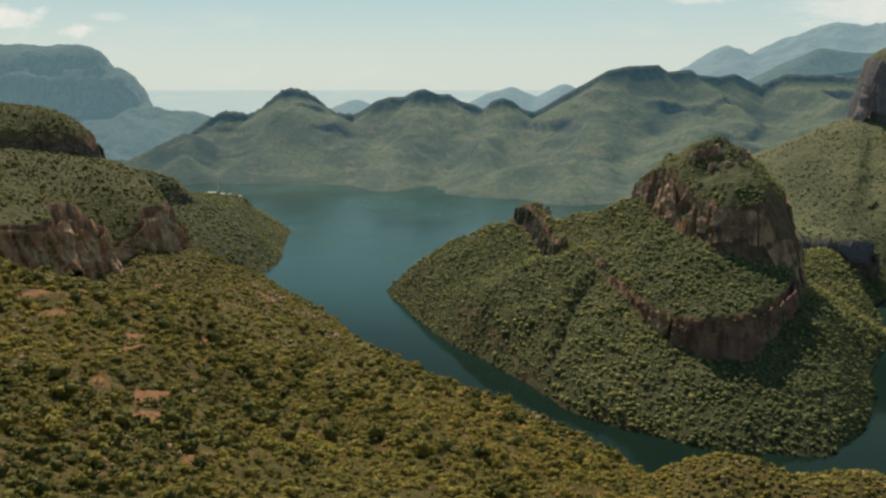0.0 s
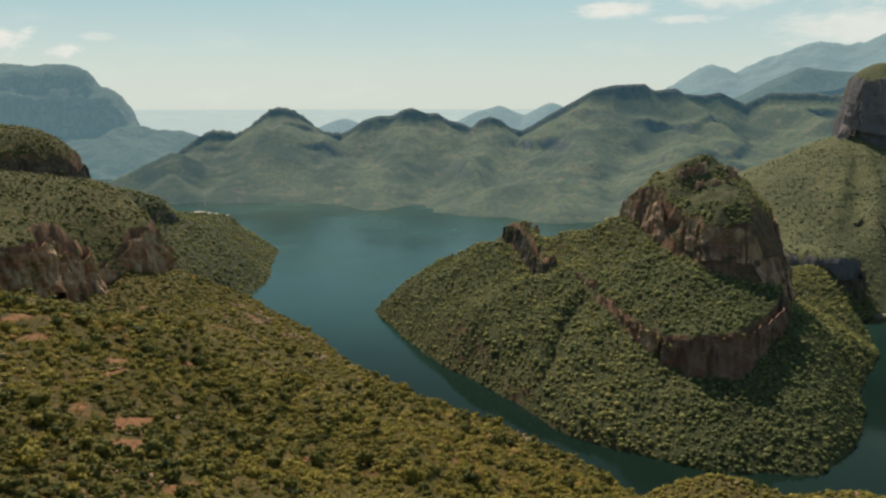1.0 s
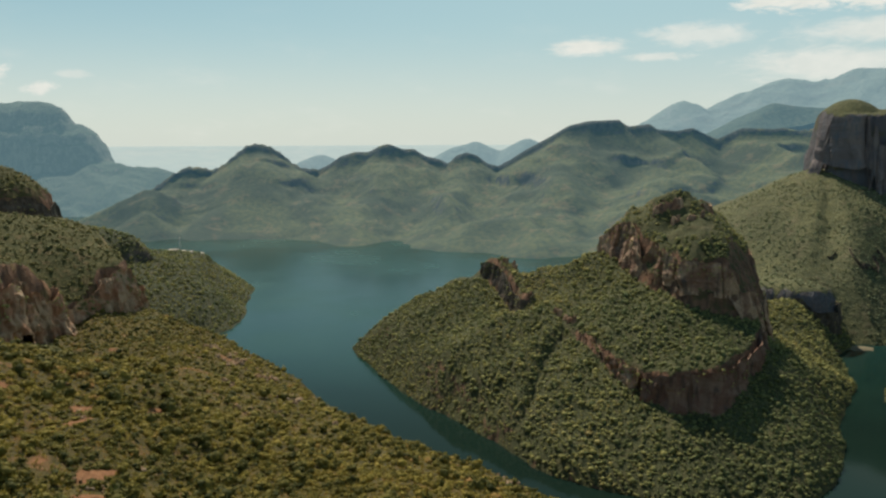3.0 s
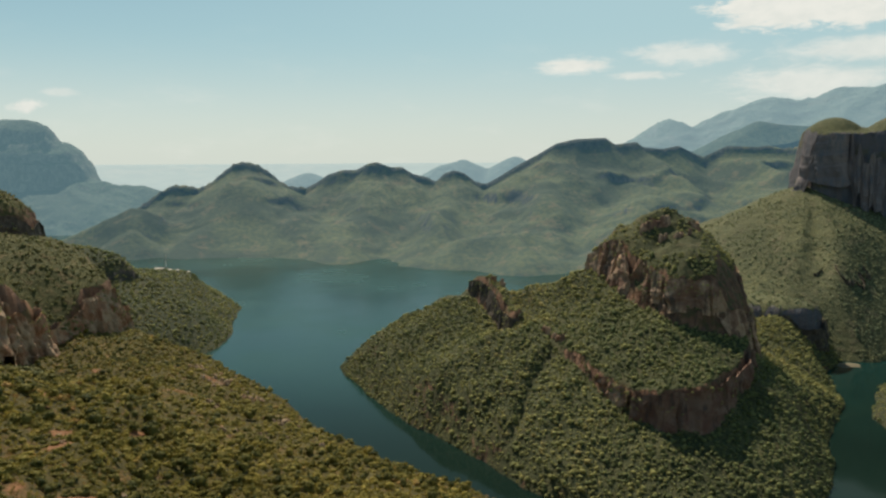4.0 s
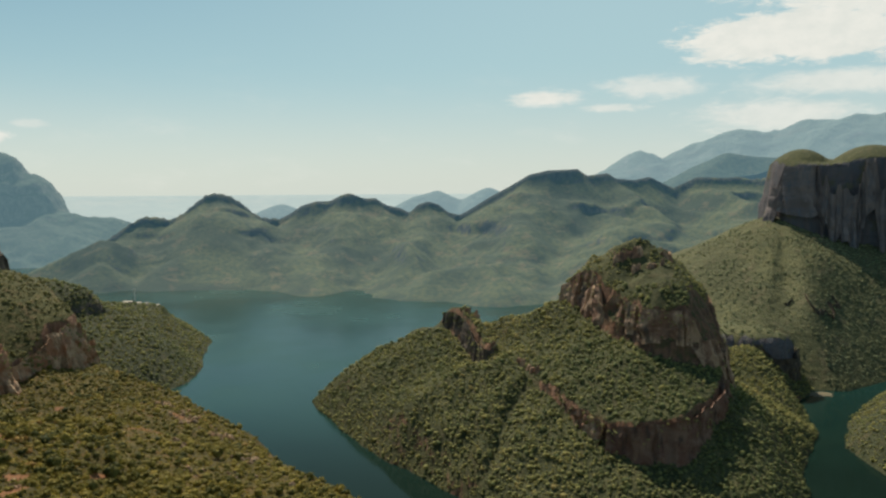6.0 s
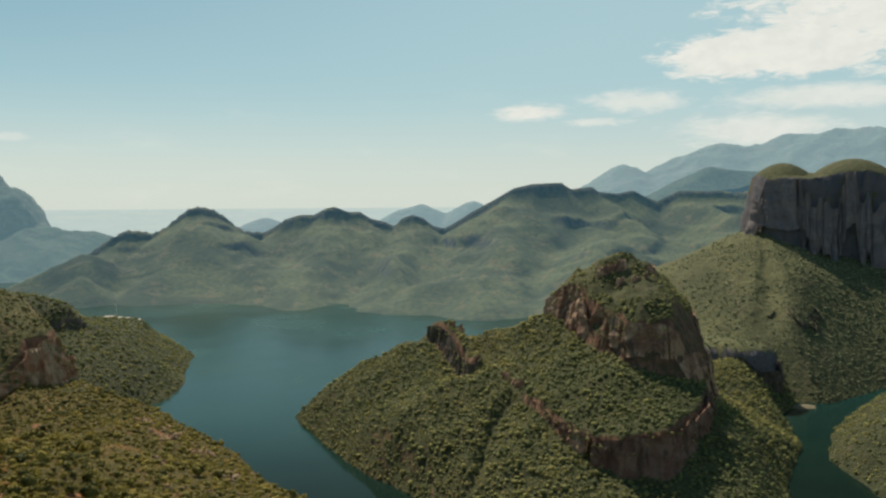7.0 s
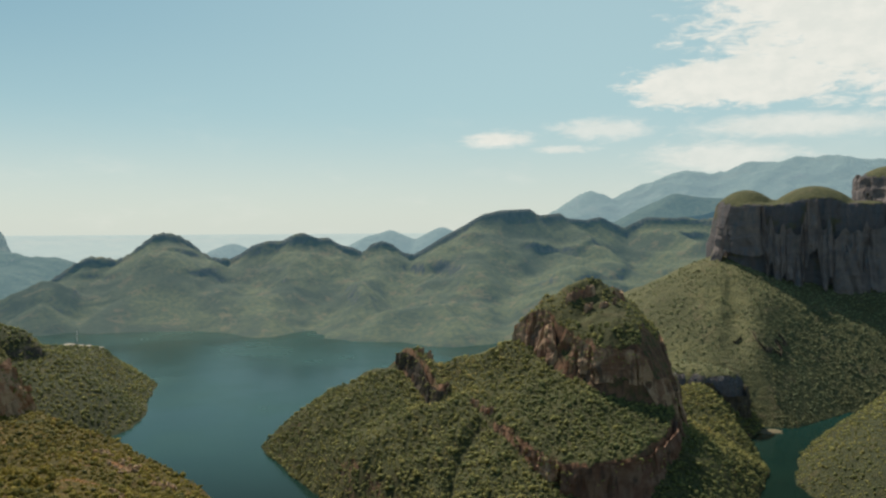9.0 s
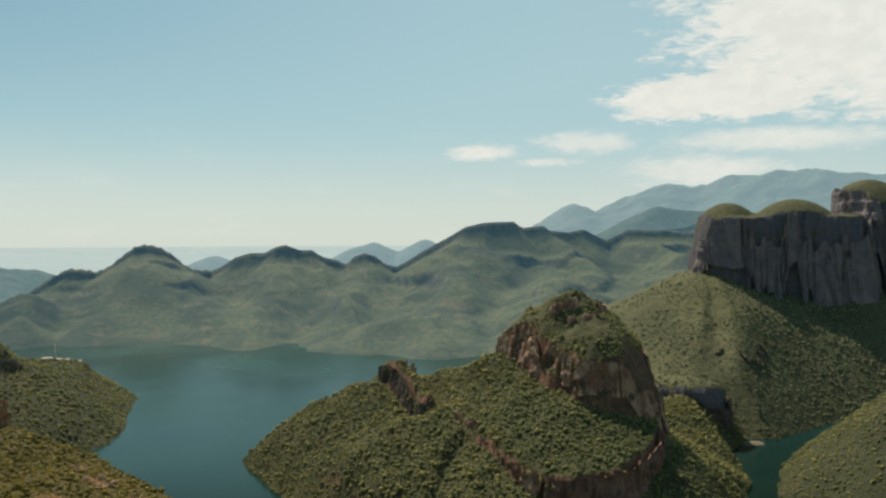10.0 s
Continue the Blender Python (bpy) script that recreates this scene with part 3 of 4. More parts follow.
def ridge_height(x, y):
    shore = inside(x, y, FAR_SHORE) + 9 * rough_noise(x, y, 120, 81, 3)
    away = -crest(x, y, [(px, py, 0) for px, py, pz in RIDGE], 1.0, 0.0)
    h = crest(x, y, RIDGE, 0.55, 4, 34)
    spurs = [[(-480, 2490, 175), (-440, 2250, 85), (-400, 2090, 5)], [(-66, 2520, 180), (-110, 2250, 88), (-150, 1940, 12)], [(190, 2520, 150), (150, 2250, 85), (60, 1880, 15)],
             [(560, 2540, 235), (440, 2250, 112), (240, 1850, 25)], [(815, 2540, 240), (760, 2250, 150), (560, 1800, 60)], [(1100, 2540, 230), (1150, 2200, 170), (900, 1750, 90)],
             [(-740, 2250, 100), (-720, 2150, 40)], [(-250, 2500, 120), (-280, 2250, 60), (-260, 2050, 8)], [(330, 2450, 130), (300, 2200, 80), (250, 1950, 30)], [(340, 1990, 70), (262, 1900, 80), (170, 1812, 45)]]
    for spur in spurs:
        h = soft_max(h, crest(x, y, spur, 0.40, 25), 16)
    off_crest = np.clip((away - 15) / 90, 0, 1)
    steps = h / 78.0 + 0.45 * rough_noise(x, y, 520, 84, 3)
    part = steps - np.floor(steps)
    h = h + 78 * 0.34 * (np.clip((part - 0.44) / 0.10, 0, 1) - part) * np.clip((h - 50) / 100, 0, 1) * off_crest * np.clip(0.1 + 2.2 * rough_noise(x, y, 210, 86, 3), 0, 1)
    h = h + off_crest * np.clip(h / 60, 0, 1) * (46 * rough_noise(x + 0.25 * y, y * 0.35, 250, 82, 4, True) + 12 * rough_noise(x, y, 300, 85, 4))
    h = h + off_crest * 3.5 * rough_noise(x, y, 46, 83, 3, True)
    return soft_min(h, 0.30 * shore + 0.0006 * np.maximum(shore, 0) ** 2, 14)


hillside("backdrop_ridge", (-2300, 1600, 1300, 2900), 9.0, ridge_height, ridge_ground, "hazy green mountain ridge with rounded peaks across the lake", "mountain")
MASSIF_FOOT = [(-2642, 3000), (-1892, 3080), (-1542, 3150), (-1332, 3190), (-1274, 3230), (-1268, 3290), (-1342, 3500), (-1842, 3700), (-2642, 3700)]
MASSIF_TOP = [(-2642, 3080), (-1892, 3150), (-1602, 3210), (-1442, 3235), (-1392, 3260), (-1387, 3300), (-1492, 3500), (-1842, 3650), (-2642, 3650)]


def massif_height(x, y):
    h = crest(x, y, [(-2600, 3200, 150), (-1500, 3250, 175), (-1245, 3250, 173), (-1160, 3250, 146), (-1040, 3250, 130), (-760, 3400, 60)], 0.38, 40)
    block = np.maximum(bluff(x, y, MASSIF_FOOT, 262, 60, 2.4, 14, 120, 91, 70), bluff(x, y, MASSIF_TOP, 352, 54, 2.0, 16, 110, 93, 45))
    return soft_max(h, block, 12) + 24 * rough_noise(x, y, 150, 92, 5, True)


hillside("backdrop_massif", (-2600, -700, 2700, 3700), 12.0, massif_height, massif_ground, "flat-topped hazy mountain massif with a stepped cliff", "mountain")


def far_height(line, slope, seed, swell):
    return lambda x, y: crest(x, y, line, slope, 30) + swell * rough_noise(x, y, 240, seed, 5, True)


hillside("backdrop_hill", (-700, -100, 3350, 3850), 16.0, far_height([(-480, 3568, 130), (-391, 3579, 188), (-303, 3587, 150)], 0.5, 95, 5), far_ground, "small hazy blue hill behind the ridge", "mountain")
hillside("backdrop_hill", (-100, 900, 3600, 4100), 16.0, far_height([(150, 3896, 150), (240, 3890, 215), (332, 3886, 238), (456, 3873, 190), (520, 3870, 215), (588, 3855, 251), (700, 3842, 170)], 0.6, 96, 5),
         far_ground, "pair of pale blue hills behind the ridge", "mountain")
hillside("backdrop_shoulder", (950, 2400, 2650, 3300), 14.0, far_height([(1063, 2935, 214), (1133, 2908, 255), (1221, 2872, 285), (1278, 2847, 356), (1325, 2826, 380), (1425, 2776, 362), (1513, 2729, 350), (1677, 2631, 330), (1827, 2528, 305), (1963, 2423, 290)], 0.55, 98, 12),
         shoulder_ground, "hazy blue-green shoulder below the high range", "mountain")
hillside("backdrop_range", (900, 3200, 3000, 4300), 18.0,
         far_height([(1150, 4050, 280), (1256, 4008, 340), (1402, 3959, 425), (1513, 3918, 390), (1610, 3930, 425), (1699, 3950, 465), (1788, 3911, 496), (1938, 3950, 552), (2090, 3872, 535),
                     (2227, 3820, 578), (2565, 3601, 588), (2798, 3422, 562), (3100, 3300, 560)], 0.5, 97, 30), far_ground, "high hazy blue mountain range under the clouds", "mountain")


# ---- trees and shrubs ----
def leaf_material(name, dark, light, dry, mottle=1.6, depth=0.45):
    m, n = material(name)
    tint = n.add("ShaderNodeAttribute", attribute_name="tint").outputs["Fac"]
    leaf = n.add("ShaderNodeNewGeometry").outputs
    spray = leaf["Random Per Island"]
    grain = n.noise(leaf["Position"], mottle, 3.0, 0.6)
    colour = n.mix(n.ramp(tint, 0.0, 0.62), dark, light)
    colour = n.mix(n.ramp(tint, 0.66, 1.0), colour, dry)
    colour = n.mix(n.ramp(grain, 0.35, 0.62, 0.0, depth), colour, tuple(0.45 * c for c in dark))
    colour = n.mix(n.math("MULTIPLY", spray, 0.35), colour, tuple(1.5 * c for c in light))
    b = n.add("ShaderNodeBsdfPrincipled", {"Base Color": colour, "Roughness": 0.75, "Specular IOR Level": 0.15})
    t = n.add("ShaderNodeBsdfTranslucent", {"Color": colour})
    both = n.add("ShaderNodeMixShader", {0: 0.34, 1: b.outputs[0], 2: t.outputs[0]})
    n.add("ShaderNodeOutputMaterial", {"Surface": both.outputs[0]})
    return m


near_leaves = leaf_material("shrub_leaves", (0.043, 0.056, 0.017), (0.298, 0.232, 0.047), (0.47, 0.250, 0.094))
koppie_leaves = leaf_material("woodland_leaves", (0.094, 0.122, 0.052), (0.310, 0.286, 0.100), (0.42, 0.325, 0.125), 0.7, 0.3)
left_leaves = leaf_material("hill_leaves", (0.100, 0.108, 0.045), (0.240, 0.210, 0.074), (0.32, 0.23, 0.09), 1.2, 0.25)
slope_leaves = leaf_material("slope_leaves", (0.125, 0.156, 0.092), (0.245, 0.255, 0.132), (0.33, 0.285, 0.16), 0.4, 0.2)
bark, n = material("grey_bark")
grain = n.noise(n.add("ShaderNodeNewGeometry").outputs["Position"], 9.0, 4.0)
finish(n, n.mix(grain, (0.06, 0.045, 0.035), (0.16, 0.13, 0.10)), 0.9)


def crown_pattern(rng, lumps, sprays, fine):
    """One crown about 1 m in radius, standing on z = 0: uneven lumps of foliage with loose sprays of leaves round them."""
    bm = bmesh.new()
    points, faces = [], []
    for k in range(lumps):
        a, r = rng.uniform(0, 2 * math.pi), (0.0 if k == 0 else rng.uniform(0.35, 0.62))
        size = rng.uniform(0.62, 0.78) if k == 0 else rng.uniform(0.34, 0.52)
        centre = np.array([r * math.cos(a), r * math.sin(a), 0.62 + rng.uniform(-0.12, 0.32) * (k > 0)])
        ball = bmesh.new()
        bmesh.ops.create_icosphere(ball, subdivisions=fine, radius=1.0)
        co = np.array([v.co[:] for v in ball.verts])
        swell = 1 + 0.24 * np.array([noise.noise(Vector(c) * 1.9 + Vector((k * 3.1, rng.uniform(0, 50), 0))) for c in co]) + rng.normal(0, 0.17, len(co))
        start = len(points)
        points += list(co * (0.88 * swell * size)[:, None] * np.array([1, 1, 0.82]) + centre)
        faces += [[start + v.index for v in f.verts] for f in ball.faces if max(points[start + v.index][2] for v in f.verts) > 0.42]
        ball.free()
    bm.free()
    core = np.array(points)
    points, faces = list(core), list(faces)
    for k in range(sprays):
        p = core[rng.integers(len(core))]
        out = p - np.array([0, 0, 0.45])
        out = out / np.linalg.norm(out)
        if out[2] < -0.35:
            continue
        side = np.cross(out, rng.normal(size=3))
        side = side / np.linalg.norm(side)
        lift = np.cross(side, out) * rng.uniform(0.3, 1.0) + out * rng.uniform(0.2, 0.9)
        size = rng.uniform(0.16, 0.34)
        q = p + out * rng.uniform(-0.04, 0.12)
        start = len(points)
        points += [q - side * size * 0.6, q + side * size * 0.6, q + lift * size * 1.3]
        faces.append([start, start + 1, start + 2])
    return np.array(points), np.array(faces)


def growth(name, places, widths, heights, tints, patterns, surface, rng, label, category):
    """Many crowns joined into one mesh of kind stuff."""
    parts_p, parts_f, parts_t, count = [], [], [], 0
    which = rng.integers(len(patterns), size=len(places))
    turn = rng.uniform(0, 2 * math.pi, len(places))
    for k, (p, f) in enumerate(patterns):
        chosen = np.nonzero(which == k)[0]
        if not len(chosen):
            continue
        c, s = np.cos(turn[chosen])[:, None], np.sin(turn[chosen])[:, None]
        w, h = widths[chosen][:, None], heights[chosen][:, None]
        x = (c * p[None, :, 0] - s * p[None, :, 1]) * w + places[chosen, 0:1]
        y = (s * p[None, :, 0] + c * p[None, :, 1]) * w + places[chosen, 1:2]
        z = p[None, :, 2] * h + places[chosen, 2:3]
        parts_p.append(np.stack([x, y, z], -1).reshape(-1, 3))
        parts_f.append((f[None] + (count + np.arange(len(chosen)) * len(p))[:, None, None]).reshape(-1, 3))
        parts_t.append(np.repeat(tints[chosen], len(p)))
        count += len(chosen) * len(p)
    mesh = sheet(name, np.concatenate(parts_p), np.concatenate(parts_f), surface, smooth=True)
    mesh.attributes.new("tint", "FLOAT", "POINT").data.foreach_set("value", np.concatenate(parts_t).astype(np.float32))
    return tagged(new(name, mesh), label, category, kind="stuff")


def scatter(box, step, height, rng, keep, gap=0.0, gap_size=30.0, gap_seed=5, steepest=1.25, low=0.6):
    """Places on a slope, one to a cell of a jittered grid; none on cliffs, in the water or in the gaps."""
    xs, ys = np.arange(box[0], box[1], step), np.arange(box[2], box[3], step)
    x, y = [g.ravel() for g in np.meshgrid(xs, ys)]
    x, y = x + rng.uniform(-0.8, 0.8, len(x)) * step, y + rng.uniform(-0.8, 0.8, len(y)) * step
    z = height(x, y)
    slope = np.hypot(height(x + 1.5, y) - height(x - 1.5, y), height(x, y + 1.5) - height(x, y - 1.5)) / 3
    open_ground = rough_noise(x, y, gap_size, gap_seed, 3)
    good = (z > low) & (slope < steepest) & (open_ground > gap - 1 + rng.uniform(-0.15, 0.15, len(x))) & keep(x, y, z)
    return np.stack([x, y, z], -1)[good]


def tints_for(places, rng, size, seed, shift=0.0):
    return np.clip(0.40 + shift + 0.42 * rough_noise(places[:, 0], places[:, 1], size, seed, 3) + rng.normal(0, 0.18, len(places)), 0, 1)


rng = np.random.default_rng(12)
fine_crowns = [crown_pattern(rng, 3, 45, 1) for k in range(8)]
plain_crowns = [crown_pattern(rng, 2, 14, 1) for k in range(6)]
coarse_crowns = [crown_pattern(rng, 1, 9, 1) for k in range(8)]


def tuft_pattern(rng, blades):
    """A tussock about 1 m in radius: upright blades of grass and twigs."""
    points = []
    for k in range(blades):
        a, r, lean = rng.uniform(0, 6.28), rng.uniform(0, 0.6), rng.uniform(0.1, 0.6)
        side, foot = np.array([-math.sin(a), math.cos(a), 0]), np.array([r * math.cos(a), r * math.sin(a), 0.0])
        tip = foot + np.array([lean * math.cos(a), lean * math.sin(a), rng.uniform(0.5, 1.0)])
        points += [foot - side * 0.16, foot + side * 0.16, tip]
    return np.array(points), np.arange(3 * blades).reshape(-1, 3)


tufts = [tuft_pattern(rng, 7) for k in range(8)]


def sizes(count, rng, usual, spread, least, most, tall=(0.65, 1.0)):
    w = np.clip(usual * np.exp(rng.normal(0, spread, count)), least, most)
    return w, w * rng.uniform(*tall, count)


def cover(name, places, usual, spread, limits, tint, patterns, leaves, label, category, sunk=0.3, tall=(0.65, 1.0)):
    w, h = sizes(len(places), rng, usual, spread, *limits, tall)
    return growth(name, places - np.stack([0 * w, 0 * w, sunk * w], -1), w, h, tint, patterns, leaves, rng, label, category)


# The slope under the camera: single shrubs nearest the path, thickets beyond them.
places = scatter((-205, 100, 118, 305), 2.9, near_height, rng, lambda x, y, z: (x < 95 - 0.02 * y) & (x > -0.62 * y - 20) & (soil_spots(x, y) < 0.55), 0.56, 18, 101)
order = np.argsort(np.hypot(places[:, 0] + 20, places[:, 1]))
single, places = places[order[:240]], places[order[240:]]
cover("shrub_thicket", places, 1.55, 0.38, (0.6, 3.4), tints_for(places, rng, 40, 111) + np.clip(0.0016 * (places[:, 0] + 30), 0, 0.14) - 0.5 * np.exp(-((places[:, 0] + 95) ** 2 + (places[:, 1] - 165) ** 2) / 46 ** 2), fine_crowns, near_leaves, "thicket of olive and yellow-green dry-country shrubs", "shrubs")
places = scatter((-190, 100, 105, 330), 1.75, near_height, rng, lambda x, y, z: (x < 95 - 0.02 * y) & (x > -0.60 * y - 8) & (soil_spots(x, y) < 0.4), 0.15, 12, 126)
cover("grass_tussocks", places, 0.75, 0.35, (0.35, 1.5), np.clip(tints_for(places, rng, 25, 127, 0.12), 0, 1), tufts, near_leaves, "dry grass and low twiggy scrub between the shrubs", "grass", 0.05, (0.7, 1.2))
places = scatter((-330, 80, 305, 690), 3.5, near_height, rng, lambda x, y, z: (z > 60) & (x > -0.56 * y - 25) & (soil_spots(x, y) < 0.55), 0.52, 24, 102)
cover("shrub_thicket", places, 1.75, 0.38, (0.7, 3.8), tints_for(places, rng, 45, 112, -0.14) + np.clip(0.0016 * (places[:, 0] + 60), 0, 0.14), coarse_crowns, near_leaves, "dense olive shrubs on the far part of the slope", "shrubs")
places = scatter((-240, 70, 330, 640), 2.5, near_height, rng, lambda x, y, z: (z > 70) & (x > -0.50 * y - 15) & (soil_spots(x, y) < 0.4), 0.15, 14, 128)
cover("grass_tussocks", places, 1.0, 0.35, (0.5, 2.0), np.clip(tints_for(places, rng, 30, 129, 0.0), 0, 1), tufts, near_leaves, "olive grass and low scrub between the shrubs of the slope", "grass", 0.05, (0.6, 1.0))
places = scatter((-205, 70, 130, 420), 8.5, near_height, rng, lambda x, y, z: (x > -0.60 * y - 10) & (z > 95), 0.92, 45, 120)
cover("tree_clump", places, 2.5, 0.28, (1.6, 4.2), tints_for(places, rng, 60, 121, -0.25), fine_crowns, near_leaves, "darker green low trees standing above the shrubs", "trees", 0.1, (0.9, 1.2))
places = scatter((60, 260, 200, 370), 2.3, knob_height, rng, lambda x, y, z: z > 70, 0.42, 14, 103)
cover("shrub_thicket", places, 1.35, 0.42, (0.5, 3.0), tints_for(places, rng, 30, 113, -0.10), coarse_crowns, near_leaves, "olive shrubs on a rocky rise", "shrubs")
# The koppie.
def on_koppie(x, y, z):
    return ((koppie_gully(x, y) > 1.6) | (y > 760)) & ((z < 150) | (rough_noise(x, y, 17, 140, 3) < 0.08)) & (y < np.where(x < 209, 990 - 0.40 * (x + 71), np.where(x < 330, 885, 965)))


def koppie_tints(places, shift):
    # Shade of the right-front slope is darkened into the leaf tints.
    shade_side = 0.45 * np.clip((places[:, 0] - 110) / 120, 0, 1) * np.clip((790 - places[:, 1]) / 180, 0, 1)
    return np.clip(tints_for(places, rng, 22, 114, shift) + 0.34 * rough_noise(places[:, 0], places[:, 1], 120, 124, 2) - shade_side, 0, 1)


places = scatter((-75, 560, 508, 1000), 2.95, koppie_height, rng, on_koppie, 0.10, 30, 104, 1.7, 0.3)
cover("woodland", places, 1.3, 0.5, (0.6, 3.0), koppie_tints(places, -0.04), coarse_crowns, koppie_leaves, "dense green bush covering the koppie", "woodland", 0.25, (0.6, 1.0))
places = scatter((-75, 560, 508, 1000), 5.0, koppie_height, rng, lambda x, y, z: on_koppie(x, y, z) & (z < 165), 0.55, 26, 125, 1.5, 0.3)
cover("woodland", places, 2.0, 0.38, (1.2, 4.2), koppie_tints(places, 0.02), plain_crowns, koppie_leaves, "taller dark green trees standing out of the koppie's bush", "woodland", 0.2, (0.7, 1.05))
# Cliffed hill and headland.
places = scatter((-520, -90, 440, 900), 3.0, left_height, rng, lambda x, y, z: (z > 50) & (x > -0.60 * y - 20), 0.55, 30, 105, 1.5)
cover("shrub_cover", places, 1.2, 0.5, (0.5, 3.4), tints_for(places, rng, 60, 115), coarse_crowns, left_leaves, "scattered green bushes on the cliffed hill", "shrubs")
places = scatter((-620, -235, 960, 1560), 5.6, headland_height, rng, lambda x, y, z: x > -0.62 * y + 150, 0.36, 60, 106, 2.2)
cover("woodland", places, 2.7, 0.36, (1.4, 4.6), tints_for(places, rng, 70, 116, -0.05), coarse_crowns, koppie_leaves, "green woodland on the headland", "woodland")
# The bank across the river and the slope below the towers.
places = scatter((450, 660, 590, 900), 3.6, bank_height, rng, lambda x, y, z: z > 0.3, 0.30, 30, 107)
cover("shrub_cover", places, 1.6, 0.42, (1.0, 4.2), tints_for(places, rng, 40, 117, -0.12), coarse_crowns, koppie_leaves, "olive bushes on the river bank", "shrubs")
def lee_side(x, y):
    """1 in the forested valley east of the spur below the towers, 0 on its grassy flank."""
    return np.clip((x - np.interp(y, [880, 1000, 1070, 1160, 1240, 1310], [545, 610, 650, 668, 690, 704])) / 24 + 0.5, 0, 1)


places = scatter((400, 760, 865, 1330), 5.0, tower_slope_height, rng, lambda x, y, z: lee_side(x, y) < 0.6, 0.62, 45, 108, 1.2)
cover("woodland", places, 1.5, 0.5, (0.7, 3.6), tints_for(places, rng, 90, 118, 0.05), coarse_crowns, slope_leaves, "scattered bush on the grassy slope below the towers", "woodland")
places = scatter((540, 1080, 865, 1310), 4.6, tower_slope_height, rng, lambda x, y, z: (lee_side(x, y) > 0.4) & (x < 0.82 * y + 60), 0.12, 60, 109, 1.4)
cover("woodland", places, 2.3, 0.36, (1.2, 4.4), tints_for(places, rng, 70, 119, 0.05), coarse_crowns, slope_leaves, "dense dark green forest in the valley below the towers", "woodland", 0.3, (0.5, 0.8))


def part(name, mesh, parent, label=""):
    ob = new(name, mesh)
    ob.parent = parent
    return tagged(ob, label) if label else ob


def stem_mesh(rng):
    """Three or four crooked, tapering stems from one root."""
    bm = bmesh.new()
    for k in range(rng.integers(3, 5)):
        a, lean = rng.uniform(0, 2 * math.pi), rng.uniform(0.15, 0.45)
        rings = []
        for step in range(4):
            t = step / 3
            at = Vector((math.cos(a) * lean * t, math.sin(a) * lean * t, -0.15 + 0.85 * t)) + Vector(rng.normal(0, 0.03, 3))
            r = 0.055 * (1 - 0.7 * t)
            rings.append([bm.verts.new(at + Vector((r * math.cos(q), r * math.sin(q), 0))) for q in (0, 1.57, 3.14, 4.71)])
        for low, high in zip(rings, rings[1:]):
            for q in range(4):
                bm.faces.new((low[q], low[(q + 1) % 4], high[(q + 1) % 4], high[q]))
    mesh = bpy.data.meshes.new("stem")
    bm.to_mesh(mesh)
    bm.free()
    mesh.materials.append(bark)
    return mesh


SHRUBS = []
for k, (tint, look_of) in enumerate(((0.15, "dark green leafy shrub on stony red soil"), (0.35, "green leafy shrub on the dry hillside"), (0.5, "olive green shrub on the dry hillside"),
                                     (0.62, "yellow-green shrub on the dry hillside"), (0.8, "dry yellowish shrub on the hillside"), (0.95, "dry brownish shrub on stony soil"))):
    p, f = crown_pattern(rng, 4, 130, 1)
    crown = sheet("crown", p, f, near_leaves)
    crown.attributes.new("tint", "FLOAT", "POINT").data.foreach_set("value", np.clip(tint + rng.normal(0, 0.05, len(p)), 0, 1).astype(np.float32))
    shrub = tagged(new("shrub"), look_of, "shrub", "shrubs on the near slope")
    part("crown", crown, shrub)
    part("stem", stem_mesh(rng), shrub, "crooked grey stems")
    SHRUBS.append(shrub)
shade_of = tints_for(single, rng, 40, 111)
widths, tallness = sizes(len(single), rng, 1.6, 0.36, 0.7, 3.2)
first = set()
for place, tint, w, h in zip(single, shade_of, widths, tallness):
    k = int(np.argmin(np.abs(np.array([0.15, 0.35, 0.5, 0.62, 0.8, 0.95]) - tint)))
    m = Matrix.LocRotScale(Vector(place) - Vector((0, 0, 0.12 * w)), Euler((0, 0, rng.uniform(0, 6.28))), Vector((w, w, h)))
    if k in first:
        made = copy_thing(SHRUBS[k], m)
        made.scale = (w, w, h)
    else:
        first.add(k)
        SHRUBS[k].matrix_basis = m
for k in range(6):
    if k not in first:
        SHRUBS[k].matrix_basis = pose(*single[k])


